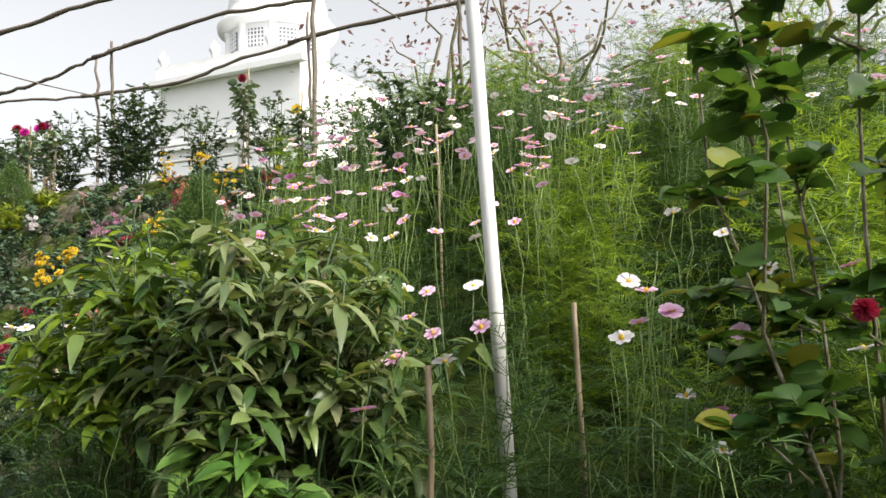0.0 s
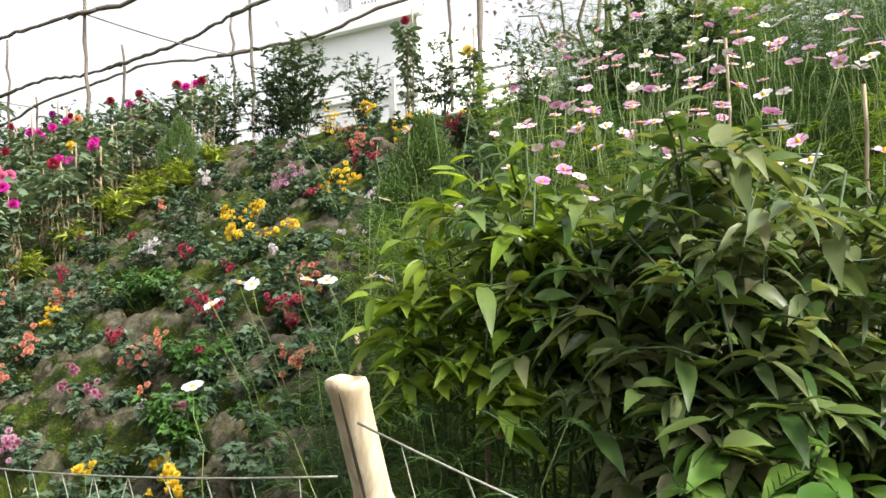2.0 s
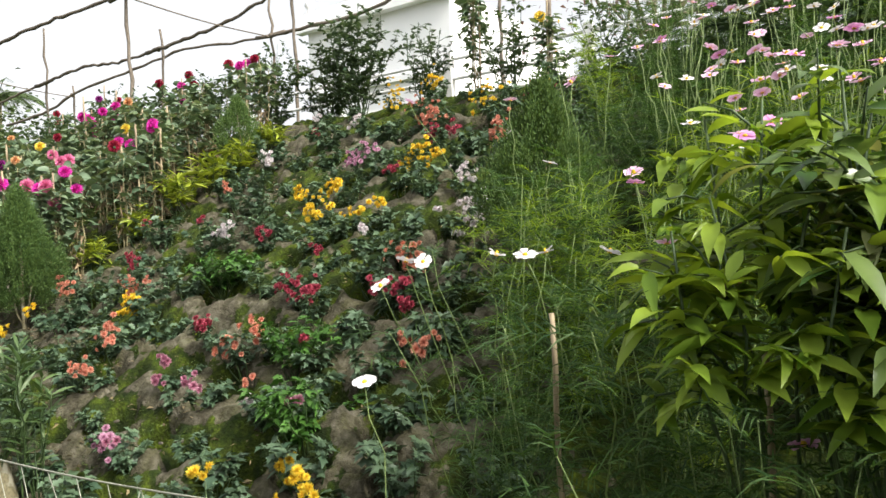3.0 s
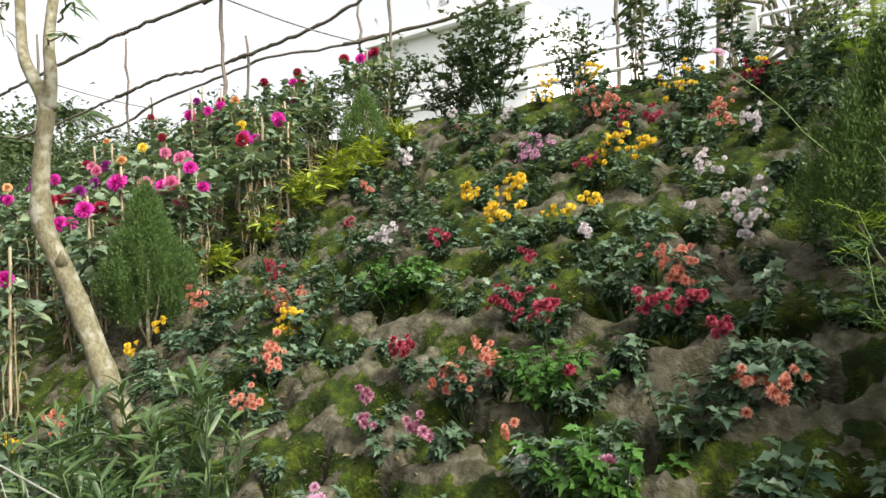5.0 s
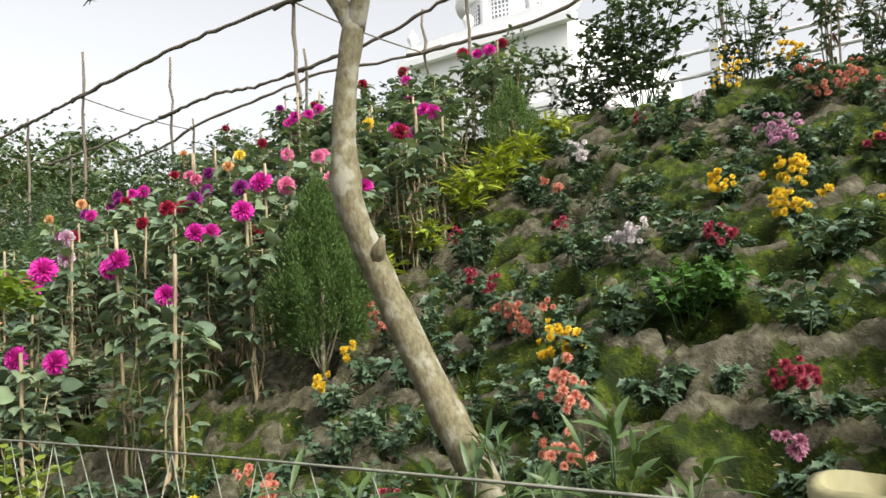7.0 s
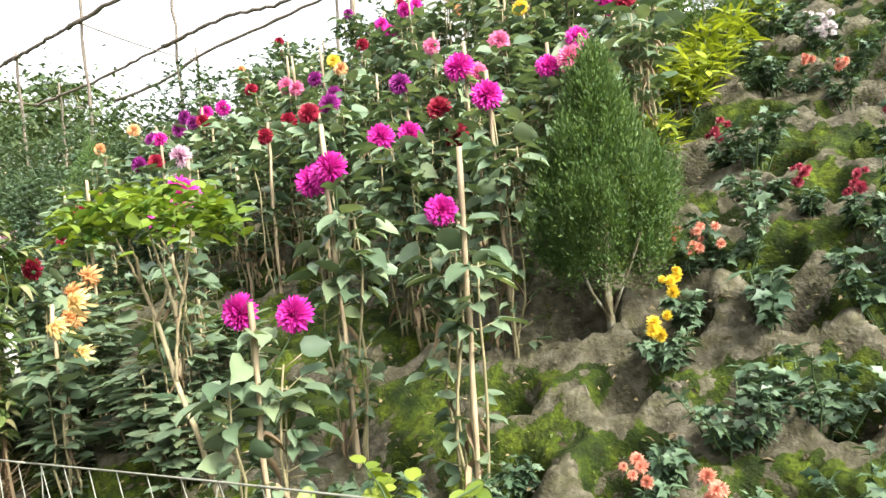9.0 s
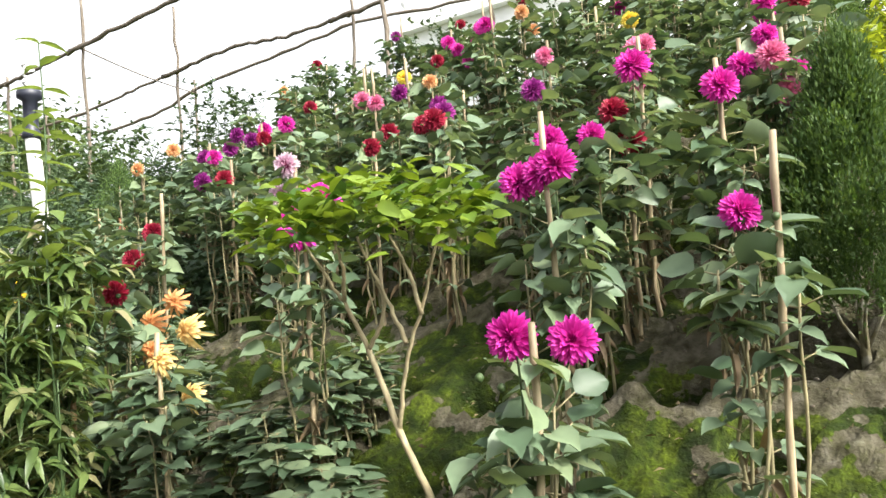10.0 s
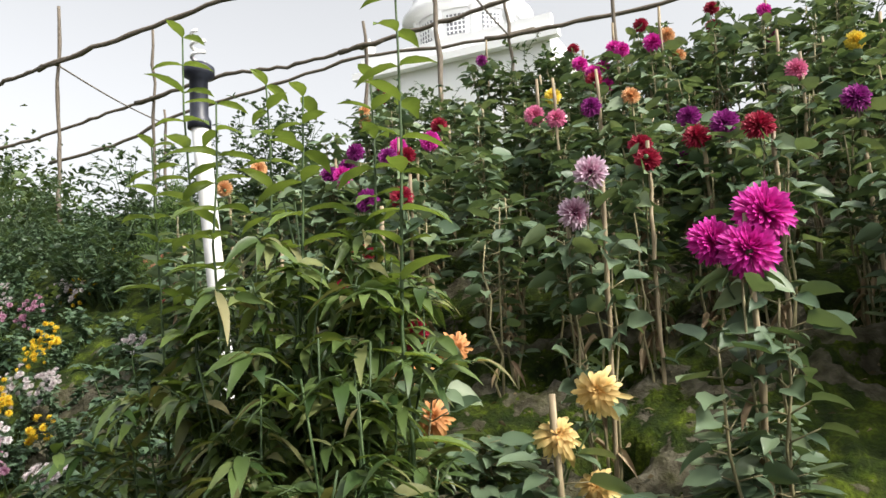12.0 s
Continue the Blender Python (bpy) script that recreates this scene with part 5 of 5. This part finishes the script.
# ---- the open shrub with pale forked branches ----
def forked_shrub():
    root = thing("forked_shrub", (-9.45, 1.77, 0.0), "open shrub with pale forked branches under a flat green crown", "shrub")
    inv = root.matrix_world.inverted()
    lines = [[(-9.44, 1.77, -0.05), (-9.56, 1.77, 0.52), (-9.69, 1.77, 0.78), (-9.77, 1.77, 0.94), (-9.85, 1.77, 1.14)],
             [(-9.85, 1.77, 1.14), (-9.92, 1.77, 1.27), (-9.98, 1.77, 1.34), (-10.09, 1.76, 1.50)],
             [(-9.85, 1.77, 1.14), (-9.80, 1.78, 1.21), (-9.79, 1.79, 1.29), (-9.83, 1.80, 1.34)],
             [(-9.755, 1.77, 0.89), (-9.74, 1.765, 0.95), (-9.72, 1.76, 1.05), (-9.69, 1.76, 1.14), (-9.61, 1.76, 1.33), (-9.56, 1.76, 1.48)],
             [(-9.70, 1.76, 1.16), (-9.76, 1.78, 1.26), (-9.83, 1.79, 1.37), (-9.89, 1.80, 1.48)],
             [(-9.64, 1.76, 1.24), (-9.65, 1.74, 1.35), (-9.71, 1.73, 1.47)],
             [(-9.93, 1.77, 1.29), (-9.90, 1.74, 1.38), (-9.91, 1.72, 1.48)]]
    leaves = Geo()
    for line in lines:
        k = 4 * len(line)
        t = np.linspace(0, len(line) - 1, k)
        p = np.stack([np.interp(t, range(len(line)), [q[i] for q in line]) for i in range(3)], 1)
        for _ in range(3):
            p[1:-1] = (p[:-2] + 2 * p[1:-1] + p[2:]) / 4
        p[1:-1] += rng.normal(0, 0.002, (k - 2, 3))
        low = line[0][2] < 0.75
        part("branch", Geo().tube(p, np.linspace(0.0120, 0.0085, k) if low else np.linspace(0.0075, 0.004, k), 8).mesh("branch", M_TWIG), root, inv)
    n = 640
    q, a = np.sqrt(rng.random(n)), rng.uniform(0, 2 * np.pi, n)
    c = np.stack([-9.86 + 0.44 * q * np.cos(a), 1.77 + 0.30 * q * np.sin(a), 1.585 - 0.08 * q * q + rng.normal(0, 0.042, n) + 0.03 * np.sin(5 * a)], 1)
    leaves.leaves(c, unit(n, -0.3, 0.7), rng.uniform(0.045, 0.085, n), 0.042, 0.25, OVATE, 0.14, 0.4)
    part("crown", leaves.mesh("crown", leafy("fork_leaf", (0.055, 0.125, 0.018), (0.235, 0.330, 0.040), 0.4, 0.42)), root, inv)


forked_shrub()


# ---- poles, lamp, fence ----
pole = thing("white_pole", (-0.81, 2.35, 0.33), "slender white painted pole leaning slightly, chipped at the foot", "pole")
inv = pole.matrix_world.inverted()
part("shaft", Geo().tube(bend((-0.80, 2.35, 0.2), (-0.945, 2.35, 3.3), 16, 0.002), 0.026, 12).mesh("shaft", M_WHITE), pole, inv)

lamp = thing("garden_lamp", (-12.83, 2.45, 0.39), "white garden lamp post with dark socket and spiral bulb", "lamp")
inv = lamp.matrix_world.inverted()
part("post", Geo().tube(bend((-12.82, 2.45, 0.2), (-13.06, 2.45, 2.42), 10, 0.001), 0.042, 12).mesh("post", M_WHITE), lamp, inv)
part("socket", Geo().lathe([(0.0, 2.38), (0.055, 2.38), (0.055, 2.42), (0.043, 2.44), (0.043, 2.62), (0.075, 2.64), (0.075, 2.68), (0.05, 2.70), (0.0, 2.70)], 16, (-13.06, 2.45, 0)).mesh("socket", M_DARK), lamp, inv)
coil = [(-13.06 + 0.030 * math.cos(a), 2.45 + 0.030 * math.sin(a), 2.70 + 0.014 * a / 1.6) for a in np.linspace(0, 18, 70)]
part("bulb", Geo().tube(coil, 0.009, 6).mesh("bulb", M_BULB), lamp, inv)


def fence_post(x, y, top, r, mat, label, lean=0.0, tilt=0.0):
    """A hollow bamboo post, cut above a node."""
    root = thing("fence_post", (x, y, 0.0), label, "post", "bamboo fence posts")
    h = top
    prof, z = [], -0.1
    while z < h - 0.05:
        prof += [(r, z), (r * 0.97, z + 0.10), (r * 0.99, z + 0.145), (r * 1.09, z + 0.157), (r * 1.09, z + 0.165), (r * 1.0, z + 0.178)]
        z += 0.19
    prof = [(a, b) for a, b in prof if b < h - 0.01] + [(r, h), (r * 0.78, h + 0.002), (r * 0.76, h - 0.07), (0.0, h - 0.075)]
    g = Geo().lathe(prof, 20)
    v = np.concatenate(g.v)
    v[:, 0] -= lean * (v[:, 2] - h)
    v[:, 1] -= tilt * (v[:, 2] - h)
    top_v = v[:, 2] > h - 0.02
    v[top_v, 2] += 0.0016 * np.sin(3 * np.arctan2(v[top_v, 1], v[top_v, 0]))
    part("cane", Geo().add(v, g.f).mesh("cane", mat), root)
    split = Geo().leaves([(0.3 * r, -1.012 * r, h)], [(lean, tilt, -1)], 0.30, 0.006, 0, LANCE, 0, 0.02)
    part("split", split.mesh("split", M_POLE), root)


fence_post(-1.86, 0.90, 1.40, 0.029, M_BAMBOO, "pale cut bamboo fence post with a split cane", -0.08, 0.40)
fence_post(-5.36, 0.77, 1.30, 0.039, M_BAMBOO_GREEN, "thick yellow-green bamboo fence post with a chipped rim", 0.07)
fence_post(-11.9, 0.9, 0.92, 0.045, M_BAMBOO, "cut bamboo fence post beside the overgrown shrub", 0.0)

fence = thing("cord_net", (-5.5, 0.9, 1.0), "thin knotted cord net strung between the fence posts", "net")
inv = fence.matrix_world.inverted()
SPANS = [((-1.84, 0.90, 1.34), (1.8, 0.95, 1.30), 0.26), ((-5.32, 0.80, 1.27), (-1.88, 0.90, 1.26), 0.14), ((-8.9, 0.88, 1.00), (-5.40, 0.80, 1.27), -0.02), ((-11.9, 0.9, 0.86), (-8.9, 0.88, 1.00), 0.03)]
for a, b, sag in SPANS:
    s = np.linspace(0, 1, 40)[:, None]
    top = np.array(a) * (1 - s) + np.array(b) * s
    top[:, 2] -= sag * 4 * (s[:, 0] * (1 - s[:, 0]))
    part("top_cord", Geo().tube(top, 0.0018, 5).mesh("top_cord", M_CORD), fence, inv)
    g = Geo()
    length = b[0] - a[0]
    for way in (-1, 1):
        for i in np.arange(0.02, 1.0, 0.10 / length):
            x0 = np.array([np.interp(i, s[:, 0], top[:, k]) for k in range(3)])
            j = np.clip(i + way * 0.30 / length, 0, 1)
            low = np.array([np.interp(j, s[:, 0], top[:, k]) for k in range(3)]) - [0, 0, 0.72]
            p = bend(x0, low, 5, 0.006)
            if way > 0 or rng.random() < 0.35:
                g.tube(p, 0.0010, 4)
    part("netting", g.mesh("netting", M_CORD), fence, inv)

for x, y, top, r in ((-1.50, 2.20, 1.76, 0.024), (-11.84, 1.95, 1.57, 0.013)):
    alone("short_stake", Geo().tube(bend((x + 0.01, y, -0.1), (x, y, top), 10, 0.003), np.array([r * (1.12 if i in (2, 5) else 1) for i in range(10)]), 10).mesh("short_stake", grained("brown_bamboo", (0.26, 0.16, 0.075), (0.46, 0.31, 0.17), 16, 0.6, 0.2, (6, 6, 0.6))), "brown bamboo stump stake among the leaves", "stake")
for x, y, top in ((-2.21, 1.96, 1.26), (-2.86, 2.17, 1.30), (-0.81, 1.72, 1.40), (-0.55, 2.3, 1.55), (-1.25, 3.4, 2.2), (-1.9, 4.2, 2.7)):
    alone("bamboo_stake", Geo().tube(bend((x, y, gz(x, y) - 0.1), (x - 0.02, y, top), 8, 0.004), 0.009, 6).mesh("bamboo_stake", M_STAKE), "thin dry bamboo stake among the cosmos", "stake", group="flower stakes")


# ---- trees behind and in the distance ----
def tree(x, y, z, h, r, n, leaf, mat, label, bare=False):
    root = thing("tree", (x, y, z), label, "tree")
    trunk_h = h * 0.35
    wood = Geo().tube(bend((0, 0, -0.2), (0.05 * h, 0, trunk_h), 7, 0.04), np.linspace(0.035, 0.022, 7) * h * 0.6, 8)
    part("trunk", wood.mesh("trunk", M_BARK if bare else M_TWIG), root)
    leaves = Geo()
    for i in range(14):
        d = unit(1, 0.05, 1.0)[0]
        end = np.array([0.05 * h, 0, trunk_h]) + d * [r, r, h * 0.62] * rng.uniform(0.6, 1.0)
        p = bend((0.05 * h, 0, trunk_h * rng.uniform(0.7, 1.0)), end, 7, 0.05 * r)
        part("limb", Geo().tube(p, np.linspace(0.012, 0.003, 7) * h * 0.7, 6).mesh("limb", M_BARK if bare else M_TWIG), root)
        k = n // 14
        c = end + rng.normal(0, 1, (k, 3)) * [r * 0.26, r * 0.26, r * 0.20]
        leaves.leaves(c, unit(k, -0.6, 0.6), leaf * rng.uniform(0.6, 1.2, k), leaf * 0.55, 0.3, SMALL, 0.15, 0.6)
    part("crown", leaves.mesh("crown", mat), root)


def palm(x, y, z, h):
    root = thing("palm_tree", (x, y, z), "distant palm tree with arching fronds", "tree")
    part("trunk", Geo().tube(bend((0, 0, -0.3), (0.4, 0, h), 8, 0.06), np.linspace(0.22, 0.15, 8), 8).mesh("trunk", M_TWIG), root)
    for i in range(16):
        a, up = i * 2.39996, rng.uniform(-0.1, 0.9)
        s = np.linspace(0, 1, 9)[:, None]
        d = np.array([math.cos(a), math.sin(a), up])
        p = np.array([0.4, 0, h]) + d * 3.0 * s - np.array([0, 0, 2.0]) * s * s
        g = Geo().tube(p, 0.03, 4)
        k = 40
        f = np.linspace(0.1, 1, k)
        at = np.stack([np.interp(f, s[:, 0], p[:, j]) for j in range(3)], 1)
        for w in (-1, 1):
            g.leaves(at, np.stack([-math.sin(a) * w + 0 * f + 0.5 * math.cos(a), math.cos(a) * w + 0 * f + 0.5 * math.sin(a), -0.4 + 0 * f], 1), 0.7, 0.07, 0.4, SMALL, 0, 0.1)
        part("frond", g.mesh("frond", M_FAR), root)


palm(-62, 27, 1.0, 13.5)
palm(-70, 26, 1.0, 11.5)
for x, y, h, r in ((-38, 16, 6.5, 3.2), (-44, 14, 7.0, 3.6), (-52, 20, 8.5, 4.0), (-36, 10.5, 4.6, 2.6), (-48, 8, 6.0, 3.4), (-32, 12.5, 3.6, 2.2), (-60, 12, 8.0, 4.4)):
    tree(x, y, gz(x, y), h, r, 1500, 0.34, M_FAR, "distant leafy tree beyond the end of the garden")
for x, y, h, r in ((-6.2, 13.5, 6.2, 2.6), (-4.0, 14.5, 6.8, 3.0)):
    tree(x, y, 3.2, h, r, 500, 0.16, leafy("pale_bloom_leaf", (0.20, 0.10, 0.12), (0.45, 0.30, 0.34), 0.7, 0.3), "bare-limbed tree with sparse pink bracts behind the terrace", True)
tree(0.5, 11.5, 3.2, 4.6, 2.2, 420, 0.11, M_ROSE, "thin leafy tree with sparse branches behind the cosmos")

# ---- weeds and moss tufts ----
g = Geo()
n = 26000
x, y = rng.uniform(-15.5, -3.5, n), rng.uniform(1.9, 7.1, n)
keep = np.array([noise.noise(Vector((a * 1.1, b * 1.1, 3))) > -0.05 for a, b in zip(x, y)])
x, y = x[keep], y[keep]
g.leaves(np.stack([x, y, base_z(x, y) - 0.01], 1), unit(len(x), 0.2, 0.9), rng.uniform(0.015, 0.05, len(x)), rng.uniform(0.006, 0.016, len(x)), 0.5, SMALL, 0.1, 0.6)
alone("moss_and_weeds", g.mesh("moss_and_weeds", leafy("weed_leaf", (0.028, 0.056, 0.010), (0.105, 0.140, 0.024), 0.7, 0.3)), "low moss tufts and small weeds over the bank", "weeds", kind="stuff")

g = Geo()
ico = [(0, 0, 1), (0.9, 0, 0.4), (0.28, 0.85, 0.4), (-0.72, 0.53, 0.4), (-0.72, -0.53, 0.4), (0.28, -0.85, 0.4), (0.7, 0.5, -0.4), (-0.28, 0.85, -0.4), (-0.9, 0, -0.4), (-0.28, -0.85, -0.4), (0.7, -0.5, -0.4)]
skin = [(0, 1, 2), (0, 2, 3), (0, 3, 4), (0, 4, 5), (0, 5, 1), (1, 6, 2), (2, 6, 7), (2, 7, 3), (3, 7, 8), (3, 8, 4), (4, 8, 9), (4, 9, 5), (5, 9, 10), (5, 10, 1), (1, 10, 6)]
for _ in range(900):
    px, py, ps = pockets[int(rng.integers(len(pockets)))]
    a, q = rng.uniform(np.pi * 0.95, np.pi * 2.05), rng.normal(0.19, 0.07)
    x, y = px + q * math.cos(a), py + q * math.sin(a)
    r = 0.006 + 0.020 * rng.random() ** 3
    v = np.array(ico) * rng.uniform(0.7, 1.25, (11, 1)) * [r, r, r * 0.7] + [x, y, gz(x, y) + 0.012]
    g.add(v, skin)
alone("soil_clods", g.mesh("soil_clods", grained("dry_earth", (0.032, 0.027, 0.019), (0.115, 0.100, 0.073), 40, 0.95, 0.5)), "dry crumbs and clods of earth round the pockets", "soil", kind="stuff")
g = Geo()
n = 5000
x, y = rng.uniform(-15.0, -3.5, n), rng.uniform(1.9, 6.9, n)
g.leaves(np.stack([x, y, base_z(x, y) + 0.02], 1), unit(n, -0.1, 0.35), rng.uniform(0.02, 0.06, n), rng.uniform(0.008, 0.022, n), 0.3, SMALL, 0.2, 0.8)
alone("leaf_litter", g.mesh("leaf_litter", leafy("fallen_leaf", (0.060, 0.045, 0.022), (0.21, 0.165, 0.085), 0.8, 0.1)), "fallen brown leaves and bits of straw on the bank", "litter", kind="stuff")
